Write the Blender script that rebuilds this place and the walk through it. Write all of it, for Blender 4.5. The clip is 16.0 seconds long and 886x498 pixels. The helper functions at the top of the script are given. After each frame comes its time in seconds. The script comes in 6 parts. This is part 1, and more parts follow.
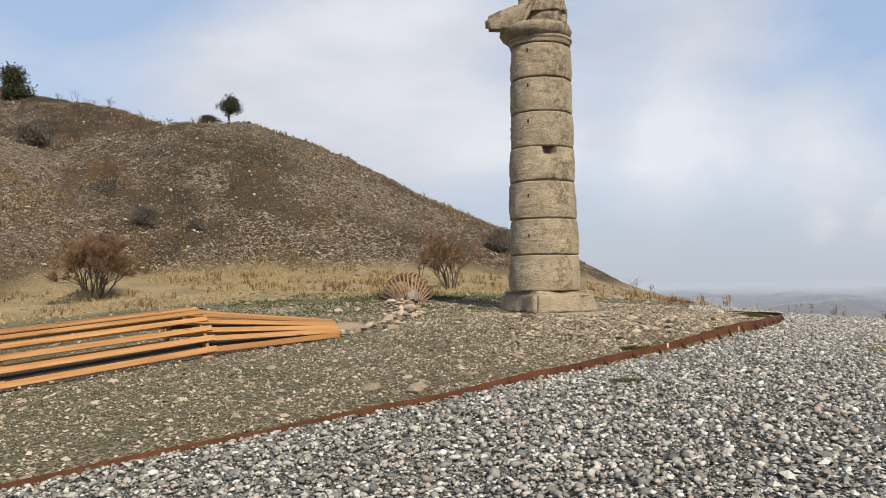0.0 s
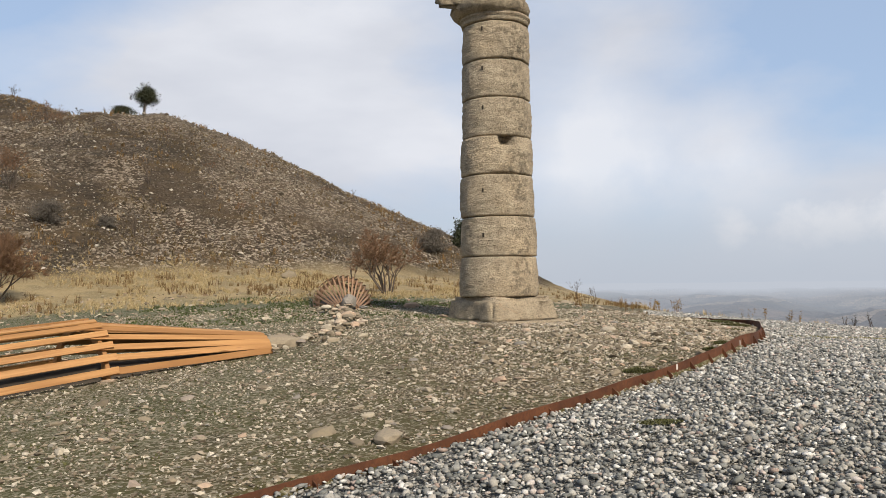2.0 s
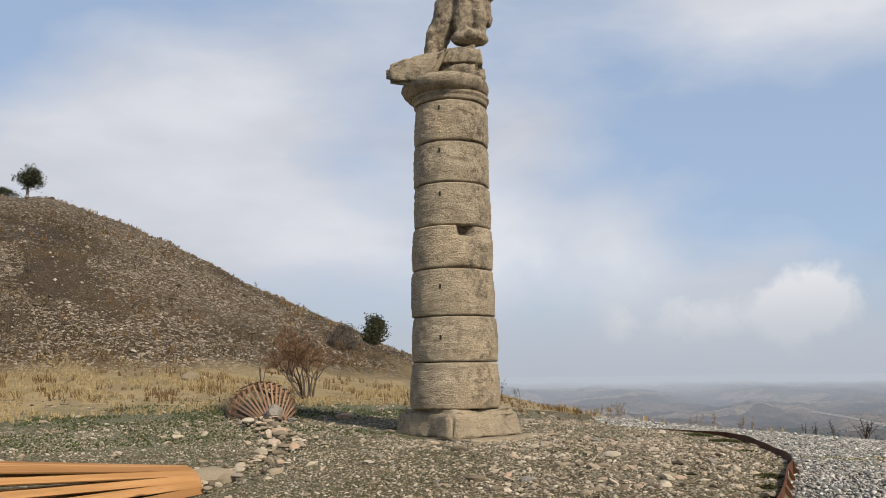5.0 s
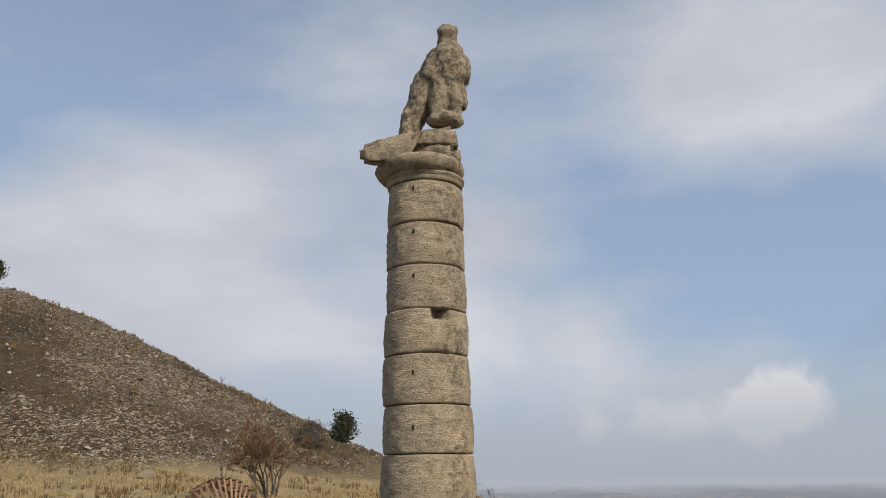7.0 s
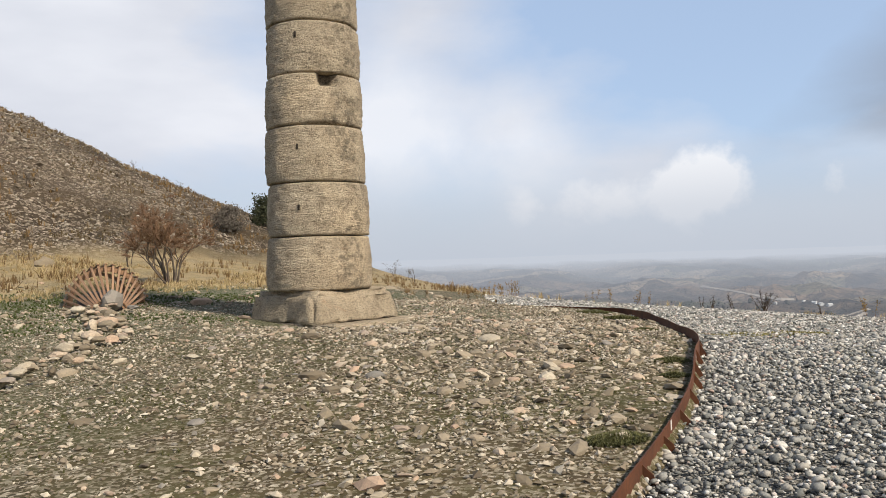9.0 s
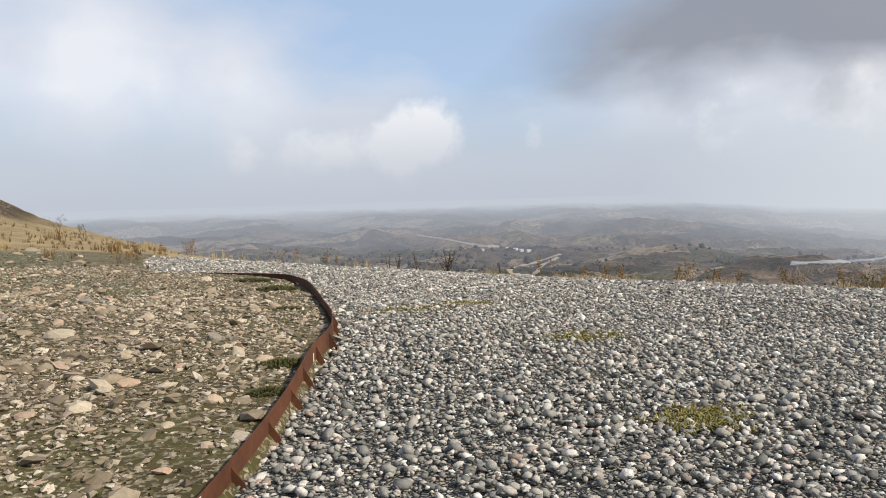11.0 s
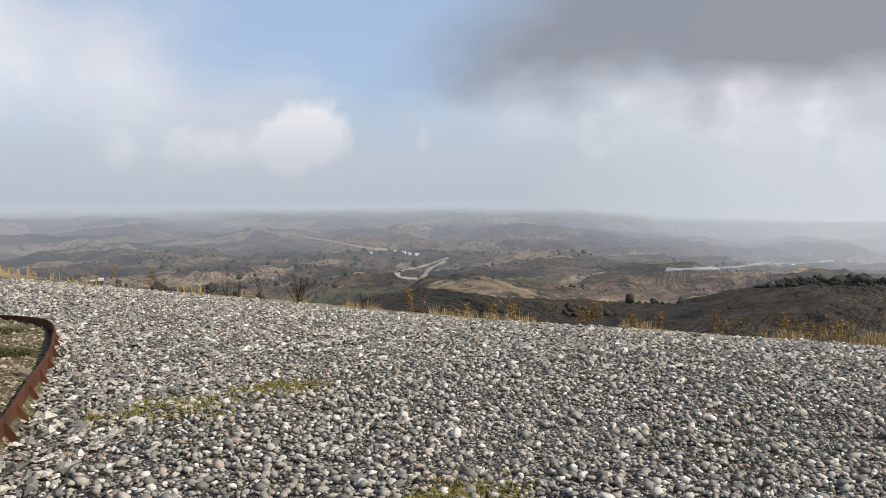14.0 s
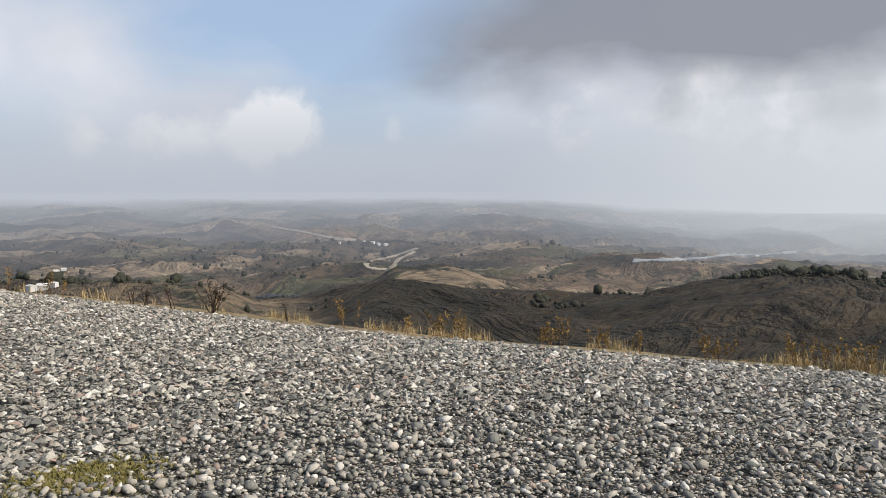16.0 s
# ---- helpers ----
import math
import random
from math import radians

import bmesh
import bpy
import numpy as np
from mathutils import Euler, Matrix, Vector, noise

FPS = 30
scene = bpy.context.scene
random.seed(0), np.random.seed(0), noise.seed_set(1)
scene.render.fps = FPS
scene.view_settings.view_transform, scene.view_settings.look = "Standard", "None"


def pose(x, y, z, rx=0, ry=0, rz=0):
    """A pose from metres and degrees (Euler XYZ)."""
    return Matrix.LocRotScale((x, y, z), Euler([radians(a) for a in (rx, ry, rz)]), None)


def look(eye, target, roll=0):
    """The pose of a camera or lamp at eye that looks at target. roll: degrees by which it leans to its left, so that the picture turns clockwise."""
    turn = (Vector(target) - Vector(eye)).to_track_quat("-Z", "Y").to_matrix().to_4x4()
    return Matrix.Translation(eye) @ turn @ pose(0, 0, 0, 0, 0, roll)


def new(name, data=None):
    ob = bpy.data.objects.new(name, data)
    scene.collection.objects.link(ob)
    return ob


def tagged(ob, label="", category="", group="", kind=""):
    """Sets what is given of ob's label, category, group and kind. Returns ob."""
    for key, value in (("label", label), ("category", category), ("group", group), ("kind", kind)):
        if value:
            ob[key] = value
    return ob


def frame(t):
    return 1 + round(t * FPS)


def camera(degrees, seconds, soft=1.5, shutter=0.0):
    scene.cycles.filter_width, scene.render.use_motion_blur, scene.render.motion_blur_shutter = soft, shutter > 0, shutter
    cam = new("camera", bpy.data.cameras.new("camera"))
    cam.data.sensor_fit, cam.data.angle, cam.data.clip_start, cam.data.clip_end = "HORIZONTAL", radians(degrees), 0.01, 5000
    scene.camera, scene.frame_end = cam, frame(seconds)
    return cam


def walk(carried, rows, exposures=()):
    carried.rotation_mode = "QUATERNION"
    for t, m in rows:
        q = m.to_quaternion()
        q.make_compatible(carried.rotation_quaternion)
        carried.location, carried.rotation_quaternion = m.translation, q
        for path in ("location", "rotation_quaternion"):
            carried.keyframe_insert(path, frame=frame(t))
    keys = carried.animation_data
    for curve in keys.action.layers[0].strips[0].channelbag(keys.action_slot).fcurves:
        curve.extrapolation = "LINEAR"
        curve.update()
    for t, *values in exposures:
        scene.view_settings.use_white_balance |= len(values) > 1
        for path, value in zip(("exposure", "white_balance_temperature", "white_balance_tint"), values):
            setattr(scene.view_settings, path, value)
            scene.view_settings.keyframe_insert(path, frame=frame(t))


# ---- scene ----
cam = camera(57.0, 16.0, 0.85)
PATH = [
    (0, (1.49, 0.616, 1.392), (1.337, 2.609, 1.471), -0.8),
    (0.5, (1.328, 1.135, 1.376), (1.22, 3.13, 1.455), -0.8),
    (1, (1.208, 1.622, 1.425), (1.156, 3.619, 1.504), -0.8),
    (1.5, (1.039, 2.113, 1.465), (1.032, 4.112, 1.544), -0.8),
    (2, (0.923, 2.628, 1.47), (0.956, 4.626, 1.549), -0.7),
    (2.5, (0.709, 3.1, 1.48), (0.771, 5.097, 1.56), -0.6),
    (3, (0.497, 3.557, 1.513), (0.589, 5.553, 1.593), -0.7),
    (3.5, (0.304, 4.062, 1.589), (0.446, 6.055, 1.671), -0.6),
    (4, (0.044, 4.453, 1.644), (0.244, 6.44, 1.738), -0.6),
    (4.5, (-0.073, 4.708, 1.709), (0.184, 6.685, 1.869), -0.7),
    (5, (-0.083, 4.794, 1.76), (0.21, 6.749, 2.063), -0.8),
    (5.2, (-0.099, 4.802, 1.765), (0.204, 6.744, 2.131), -0.8),
    (7.3, (0.012, 5.523, 1.594), (0.38, 7.414, 2.13), -1.2),
    (7.5, (0.066, 5.604, 1.606), (0.444, 7.514, 2.062), -1.3),
    (8, (0.21, 6.006, 1.596), (0.61, 7.953, 1.816), -1.5),
    (8.5, (0.542, 6.406, 1.561), (0.959, 8.36, 1.66), -1.7),
    (9, (0.946, 6.843, 1.614), (1.46, 8.776, 1.629), -1.9),
    (9.5, (1.298, 7.221, 1.684), (2.038, 9.078, 1.621), -1.8),
    (10, (1.708, 7.469, 1.721), (2.635, 9.239, 1.616), -1.7),
    (10.2, (1.881, 7.566, 1.709), (2.85, 9.313, 1.596), -1.8),
    (12.3, (3.736, 9.36, 1.751), (5.02, 10.889, 1.624), -0.6),
    (12.5, (3.889, 9.502, 1.766), (5.182, 11.023, 1.639), -0.5),
    (13, (4.243, 9.915, 1.792), (5.554, 11.42, 1.665), -0.5),
    (13.5, (4.609, 10.308, 1.835), (5.933, 11.801, 1.709), -0.4),
    (14, (5.02, 10.588, 1.873), (6.355, 12.072, 1.747), -0.4),
    (14.5, (5.463, 10.902, 1.834), (6.81, 12.375, 1.707), -0.4),
    (15, (5.912, 11.139, 1.851), (7.271, 12.6, 1.719), -0.3),
    (15.5, (6.31, 11.418, 1.878), (7.682, 12.866, 1.742), -0.2),
    (16, (6.657, 11.795, 1.903), (8.046, 13.227, 1.753), -0.1),
]
EXPO = ((0.0, 0.0), (4.2, 0.0), (5.2, -0.18), (7.3, -0.34), (8.3, -0.02), (9.0, 0.10), (9.8, 0.10), (12.3, -0.02), (16.0, -0.06))
walk(cam, [(t, look(eye, target, roll)) for t, eye, target, roll in PATH], EXPO)

# ---- world, sun ----
SUN_AZ, SUN_EL = 150.0, 39.0          # clockwise from +y, degrees
world = bpy.data.worlds.new("sky")
scene.world = world
world.use_nodes = True


def wire(tree):
    """Short-hands for building node trees."""
    nodes, links = tree.nodes, tree.links

    def add(kind, **settings):
        n = nodes.new(kind)
        for key, value in settings.items():
            if key in n.inputs:
                n.inputs[key].default_value = value
            else:
                setattr(n, key, value)
        return n

    def math_(op, a, b=None, c=None, clamp=False):
        n = nodes.new("ShaderNodeMath")
        n.operation, n.use_clamp = op, clamp
        for i, v in enumerate((a, b, c)):
            if v is None:
                continue
            if isinstance(v, (int, float)):
                n.inputs[i].default_value = v
            else:
                links.new(v, n.inputs[i])
        return n.outputs[0]

    def mix(f, a, b):
        n = nodes.new("ShaderNodeMix")
        n.data_type = "RGBA"
        for i, v in ((0, f), (6, a), (7, b)):
            if isinstance(v, (int, float)):
                n.inputs[i].default_value = v
            elif isinstance(v, tuple):
                n.inputs[i].default_value = (*v, 1.0)
            else:
                links.new(v, n.inputs[i])
        return n.outputs[2]

    def ramp(f, *stops):
        n = nodes.new("ShaderNodeValToRGB")
        while len(n.color_ramp.elements) < len(stops):
            n.color_ramp.elements.new(0.5)
        for el, (p, col) in zip(n.color_ramp.elements, stops):
            el.position = p
            el.color = (col, col, col, 1) if isinstance(col, (int, float)) else (*col, 1)
        links.new(f, n.inputs[0])
        return n.outputs[0]

    def noise_(vec, scale, detail=4.0, rough=0.55, distortion=0.0):
        n = nodes.new("ShaderNodeTexNoise")
        n.inputs["Scale"].default_value, n.inputs["Detail"].default_value = scale, detail
        n.inputs["Roughness"].default_value, n.inputs["Distortion"].default_value = rough, distortion
        if vec is not None:
            links.new(vec, n.inputs["Vector"])
        return n.outputs["Fac"]

    def voronoi(vec, scale, feature="F1", out="Distance", randomness=1.0):
        n = nodes.new("ShaderNodeTexVoronoi")
        n.feature = feature
        n.inputs["Scale"].default_value, n.inputs["Randomness"].default_value = scale, randomness
        if vec is not None:
            links.new(vec, n.inputs["Vector"])
        return n.outputs[out]

    def vec_scale(vec, x, y, z):
        n = nodes.new("ShaderNodeVectorMath")
        n.operation = "MULTIPLY"
        n.inputs[1].default_value = (x, y, z)
        links.new(vec, n.inputs[0])
        return n.outputs[0]

    return add, math_, mix, ramp, noise_, voronoi, vec_scale, links


def az_dir(az, el):
    a, e = radians(az), radians(el)
    return Vector((math.sin(a) * math.cos(e), math.cos(a) * math.cos(e), math.sin(e)))


def build_sky(tree):
    tree.nodes.clear()
    add, m, mix, ramp, noise_, voronoi, vec_scale, links = wire(tree)
    out, bg = add("ShaderNodeOutputWorld"), add("ShaderNodeBackground", Strength=1.0)
    links.new(bg.outputs[0], out.inputs[0])
    sky = add("ShaderNodeTexSky")
    sky.sky_type, sky.sun_disc = "NISHITA", False
    sky.sun_elevation, sky.sun_rotation = radians(SUN_EL), radians(SUN_AZ)
    sky.altitude, sky.air_density, sky.dust_density = 900, 1.0, 1.5
    way = add("ShaderNodeTexCoord").outputs["Generated"]
    split = add("ShaderNodeSeparateXYZ")
    links.new(way, split.inputs[0])
    up = split.outputs[2]
    # blue between the clouds: the sky, scaled
    sc = add("ShaderNodeVectorMath", operation="SCALE")
    links.new(sky.outputs[0], sc.inputs[0])
    sc.inputs["Scale"].default_value = SKY_GAIN
    high = ramp(up, (0.42, (0.53, 0.68, 0.93)), (0.85, (0.27, 0.32, 0.41)))
    blue = mix(0.60, sc.outputs[0], high)
    # cloud cover, flattened towards the horizon
    flat = vec_scale(way, 1.0, 1.0, 2.2)
    big = noise_(flat, 1.9, 6, 0.52, 0.3)
    fine = noise_(flat, 5.5, 6, 0.55, 0.2)
    cover = m("ADD", m("MULTIPLY", big, 0.75), m("MULTIPLY", fine, 0.25))

    def blob(az, el, size, gain):
        dot = add("ShaderNodeVectorMath", operation="DOT_PRODUCT")
        links.new(way, dot.inputs[0])
        dot.inputs[1].default_value = az_dir(az, el)
        d = m("SUBTRACT", 1.0, dot.outputs["Value"])
        return m("MULTIPLY", m("POWER", 2.718, m("MULTIPLY", d, -2.0 / radians(size) ** 2)), gain)

    total = cover
    for az, el, size, gain in CLOUD_COVER:
        total = m("ADD", total, blob(az, el, size, gain))
    total = m("SUBTRACT", total, ramp(up, (0.48, 0.0), (0.75, 0.12)))
    veil = ramp(total, (0.40, 0.0), (0.66, 1.0))
    tone = noise_(vec_scale(way, 1.0, 1.0, 2.8), 3.2, 5, 0.5)
    cloud = ramp(tone, (0.30, (0.58, 0.61, 0.69)), (0.70, (0.78, 0.80, 0.86)))
    col = mix(veil, blue, cloud)
    # bright cumulus heads
    puff_noise = m("MULTIPLY", m("SUBTRACT", noise_(way, 22.0, 6, 0.6), 0.5), 2.0)
    heads = None
    for az, el, size, gain in CUMULUS:
        b = blob(az, el, size, gain)
        heads = b if heads is None else m("ADD", heads, b)
    heads = ramp(m("ADD", heads, m("MULTIPLY", puff_noise, m("MINIMUM", m("MULTIPLY", heads, 2.0), 1.0))), (0.34, 0.0), (0.92, 1.0))
    col = mix(m("MULTIPLY", heads, 0.9), col, (0.95, 0.95, 0.97))
    # soft bright bank behind the column
    bank = None
    for az, el, size, gain in BANK:
        b = blob(az, el, size, gain)
        bank = b if bank is None else m("ADD", bank, b)
    soft = m("MULTIPLY", m("SUBTRACT", noise_(way, 11.0, 6, 0.55), 0.5), 1.6)
    bank = ramp(m("ADD", bank, m("MULTIPLY", soft, m("MINIMUM", bank, 1.0))), (0.15, 0.0), (1.0, 1.0))
    col = mix(m("MULTIPLY", bank, 0.75), col, (0.86, 0.87, 0.91))
    # dark cloud bank: a soft level base, its tip fraying out northwards
    az = m("MULTIPLY", m("ARCTAN2", split.outputs[0], split.outputs[1]), 57.2958)
    el = m("MULTIPLY", m("ARCSINE", up), 57.2958)
    fray = m("MULTIPLY", m("SUBTRACT", noise_(vec_scale(way, 1.0, 1.0, 2.4), 6.0, 6, 0.5, 0.3), 0.5), 6.0)
    lift = m("ADD", m("SUBTRACT", el, 7.4), fray)
    tip = m("SUBTRACT", m("ADD", az, m("MULTIPLY", fray, 0.8)), m("ADD", 36.3, m("MULTIPLY", m("SUBTRACT", el, 8.0), 1.1)))
    dark = m("MULTIPLY", ramp(m("ADD", m("MULTIPLY", lift, 0.16), 0.5), (0.22, 0.0), (0.85, 1.0)), ramp(m("MULTIPLY", tip, 0.08), (0.0, 0.0), (0.75, 1.0)))
    dark = m("MULTIPLY", dark, ramp(m("MULTIPLY", el, 0.02), (0.34, 1.0), (0.9, 0.3)))
    col = mix(m("MULTIPLY", dark, 0.9), col, (0.275, 0.295, 0.345))
    rags = None
    for az_, el_, size, gain in DARK_RAGS:
        b = blob(az_, el_, size, gain)
        rags = b if rags is None else m("ADD", rags, b)
    rags = ramp(m("ADD", rags, m("MULTIPLY", m("MULTIPLY", fray, 0.12), m("MINIMUM", m("MULTIPLY", rags, 2.0), 1.0))), (0.25, 0.0), (0.9, 1.0))
    col = mix(m("MULTIPLY", rags, 0.6), col, (0.40, 0.425, 0.485))
    # haze along the horizon
    haze = ramp(m("ABSOLUTE", up), (0.0, 1.0), (0.05, 0.75), (0.13, 0.0))
    col = mix(m("MULTIPLY", haze, 0.9), col, mix(ramp(split.outputs[0], (0.74, 0.0), (0.94, 1.0)), HAZE, HAZE_BRIGHT))
    links.new(col, bg.inputs["Color"])
    bg.inputs["Strength"].default_value = SKY_STRENGTH


SKY_GAIN, SKY_STRENGTH = 0.10, 1.0
HAZE, HAZE_BRIGHT = (0.51, 0.55, 0.62), (0.66, 0.70, 0.74)
CLOUD_COVER = [(-8, 15, 9, 0.20), (-28, 19, 7, -0.12), (-14, 26, 8, -0.16), (6, 9, 6, 0.10), (25, 17, 5, -0.08), (18, 26, 6, -0.04), (32, 25, 9, 0.16), (30, 5, 8, 0.16), (31, 17, 6, -0.05), (41, 11, 4, -0.18), (37, 15, 5, -0.16), (52, 5, 9, 0.14), (66, 6, 9, 0.2), (14, 17, 5, 0.10), (28, 9, 6, 0.02), (6, 30, 6, 0.06), (31, 11, 6, -0.16), (36, 9, 4, -0.14), (26, 13, 5, -0.10), (21, 16, 5, -0.10)]
BANK = [(11.5, 10.5, 3.6, 0.75), (11, 6.5, 4, 0.6), (16.5, 6.5, 4, 0.45), (22, 6, 4, 0.35), (48, 5, 3, 0.4), (56, 4, 4, 0.5), (64, 3.5, 4.5, 0.7), (73, 4, 5, 0.85), (20, 8, 4, 0.35)]
CUMULUS = [(32.4, 3.8, 2.6, 1.15), (33.9, 4.5, 1.8, 0.8), (30.2, 3.4, 1.9, 0.7), (27.0, 3.4, 1.5, 0.55), (24.3, 3.2, 1.9, 0.75), (20.8, 3.2, 1.9, 0.6), (61, 5.6, 3.2, 0.65), (68, 4.6, 3.8, 0.7), (41.5, 3.9, 2.2, 0.5), (53, 4.5, 3.5, 0.5)]
DARK_RAGS = [(60.0, 5.2, 1.7, 0.7), (59.5, 7.0, 1.6, 0.6), (68.8, 5.4, 2.2, 0.8), (71.5, 5.2, 1.8, 0.7)]
build_sky(world.node_tree)

sun = bpy.data.lights.new("sun", "SUN")
sun.energy, sun.angle, sun.color = 5.0, radians(5.0), (1.0, 0.91, 0.77)
sun_ob = new("sun", sun)
sun_ob.matrix_world = look(az_dir(SUN_AZ, SUN_EL) * 200, (0, 0, 0))

# ---- materials ----
def material(name, build):
    mat = bpy.data.materials.new(name)
    mat.use_nodes = True
    tree = mat.node_tree
    tree.nodes.clear()
    out = tree.nodes.new("ShaderNodeOutputMaterial")
    bsdf = tree.nodes.new("ShaderNodeBsdfPrincipled")
    tree.links.new(bsdf.outputs[0], out.inputs[0])
    bsdf.inputs["Roughness"].default_value = 0.9
    bsdf.inputs["Specular IOR Level"].default_value = 0.25
    build(tree, bsdf, out)
    return mat


def bump(tree, bsdf, height, strength, distance):
    n = tree.nodes.new("ShaderNodeBump")
    n.inputs["Strength"].default_value, n.inputs["Distance"].default_value = strength, distance
    tree.links.new(height, n.inputs["Height"])
    tree.links.new(n.outputs[0], bsdf.inputs["Normal"])


def position(tree):
    return tree.nodes.new("ShaderNodeNewGeometry").outputs["Position"]


def object_coords(tree):
    return tree.nodes.new("ShaderNodeTexCoord").outputs["Object"]


def land_nodes(tree, bsdf, out):
    """Earth of the mound, thin grass, dry grass and the stony slope of the tumulus, by zone."""
    add, m, mix, ramp, noise_, voronoi, vec_scale, links = wire(tree)
    p = position(tree)

    def zone(name):
        n = add("ShaderNodeAttribute", attribute_name=name)
        return n.outputs["Fac"]

    coarse, mid, fine = noise_(p, 0.35, 4), noise_(p, 2.2, 5), noise_(p, 18.0, 5, 0.65)
    earth = mix(ramp(mid, (0.35, 0.0), (0.65, 1.0)), (0.058, 0.039, 0.020), (0.13, 0.091, 0.050))
    cells = voronoi(p, 40.0, out="Color")
    bw = add("ShaderNodeSeparateColor")
    links.new(cells, bw.inputs[0])
    grit = ramp(bw.outputs[0], (0.50, 0.0), (0.53, 1.0))
    earth = mix(m("MULTIPLY", grit, ramp(fine, (0.35, 0.2), (0.6, 0.9))), earth, mix(bw.outputs[1], (0.22, 0.172, 0.115), (0.60, 0.52, 0.40)))
    moss = ramp(m("ADD", m("MULTIPLY", coarse, 0.6), m("MULTIPLY", mid, 0.4)), (0.37, 0.0), (0.54, 0.9))
    earth = mix(m("MULTIPLY", moss, ramp(fine, (0.35, 1.0), (0.65, 0.3))), earth, (0.055, 0.056, 0.013))
    green = mix(fine, (0.028, 0.040, 0.010), (0.080, 0.092, 0.027))
    green = mix(m("MULTIPLY", grit, 0.5), green, (0.34, 0.30, 0.235))
    straw = mix(noise_(p, 6.0, 5), (0.25, 0.18, 0.088), (0.50, 0.385, 0.205))
    # slope: rubble of limestone, brown earth, dry tufts
    cells2 = voronoi(p, 6.5, out="Color")
    bw2 = add("ShaderNodeSeparateColor")
    links.new(cells2, bw2.inputs[0])
    edge = voronoi(p, 6.5, "DISTANCE_TO_EDGE")
    rock = mix(bw2.outputs[1], (0.15, 0.112, 0.075), (0.42, 0.345, 0.26))
    soil = mix(noise_(p, 1.2, 6, 0.65), (0.030, 0.020, 0.011), (0.095, 0.066, 0.038))
    rubble = m("MULTIPLY", ramp(bw2.outputs[0], (0.35, 0.0), (0.42, 1.0)), ramp(edge, (0.02, 0.0), (0.09, 1.0)))
    patch = noise_(p, 0.16, 5, 0.6, 0.4)
    stony = ramp(patch, (0.44, 0.15), (0.54, 1.0))
    scree = add("ShaderNodeAttribute", attribute_name="scree").outputs["Fac"]
    stony = m("MAXIMUM", stony, scree)
    slope = mix(m("MULTIPLY", rubble, stony), soil, rock)
    slope = mix(m("MULTIPLY", scree, 0.22), slope, mix(noise_(p, 3.0, 5), (0.16, 0.115, 0.07), (0.40, 0.31, 0.21)))
    dark_patch = ramp(noise_(p, 0.11, 5, 0.65, 0.8), (0.50, 0.0), (0.60, 0.75))
    slope = mix(m("MULTIPLY", dark_patch, m("SUBTRACT", 1.0, scree)), slope, mix(fine, (0.018, 0.013, 0.008), (0.066, 0.050, 0.032)))
    dry = ramp(noise_(vec_scale(p, 1, 1, 2.5), 0.45, 5, 0.6), (0.50, 0.0), (0.66, 0.6))
    slope = mix(m("MULTIPLY", dry, m("SUBTRACT", 1.0, scree)), slope, mix(noise_(p, 9.0, 4), (0.07, 0.044, 0.020), (0.17, 0.115, 0.053)))
    col = mix(zone("green"), earth, green)
    col = mix(zone("straw"), col, straw)
    col = mix(zone("slope"), col, slope)
    links.new(col, bsdf.inputs["Base Color"])
    h = m("ADD", m("MULTIPLY", fine, 0.4), m("MULTIPLY", grit, 0.6))
    h = m("ADD", h, m("MULTIPLY", m("MULTIPLY", rubble, 4.0), zone("slope")))
    bump(tree, bsdf, h, 1.0, 0.04)


def haze_glow(tree, bsdf, out, p):
    """Haze painted onto far things: a glow mixed in by distance from the hilltop."""
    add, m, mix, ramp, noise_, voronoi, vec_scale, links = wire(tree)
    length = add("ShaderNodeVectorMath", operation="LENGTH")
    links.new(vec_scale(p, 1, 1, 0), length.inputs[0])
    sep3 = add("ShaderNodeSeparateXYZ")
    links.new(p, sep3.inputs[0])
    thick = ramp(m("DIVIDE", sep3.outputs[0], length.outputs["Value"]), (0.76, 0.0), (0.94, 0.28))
    far = m("MULTIPLY", m("MULTIPLY", length.outputs["Value"], 1.0 / HAZE_RANGE), m("ADD", 1.0, thick))
    haze_mix = m("SUBTRACT", 1.0, m("POWER", 2.718, m("MULTIPLY", m("POWER", far, 2.3), -1.0)))
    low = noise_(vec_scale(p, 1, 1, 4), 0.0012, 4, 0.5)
    haze_mix = m("MULTIPLY", haze_mix, ramp(low, (0.3, 0.94), (0.7, 1.0)))
    haze_mix = m("MAXIMUM", haze_mix, ramp(m("MULTIPLY", length.outputs["Value"], 0.0002), (0.50, 0.0), (0.84, 1.0)))
    # emission on the surface stands in for kilometres of haze
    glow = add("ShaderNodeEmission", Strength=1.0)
    links.new(mix(m("POWER", haze_mix, 2.0), NEAR_GLOW, mix(ramp(thick, (0.0, 0.0), (0.28, 1.0)), FAR_GLOW, HAZE_BRIGHT)), glow.inputs["Color"])
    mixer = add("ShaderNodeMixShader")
    links.new(haze_mix, mixer.inputs[0])
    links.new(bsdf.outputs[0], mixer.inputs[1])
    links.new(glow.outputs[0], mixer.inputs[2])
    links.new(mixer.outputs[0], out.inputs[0])


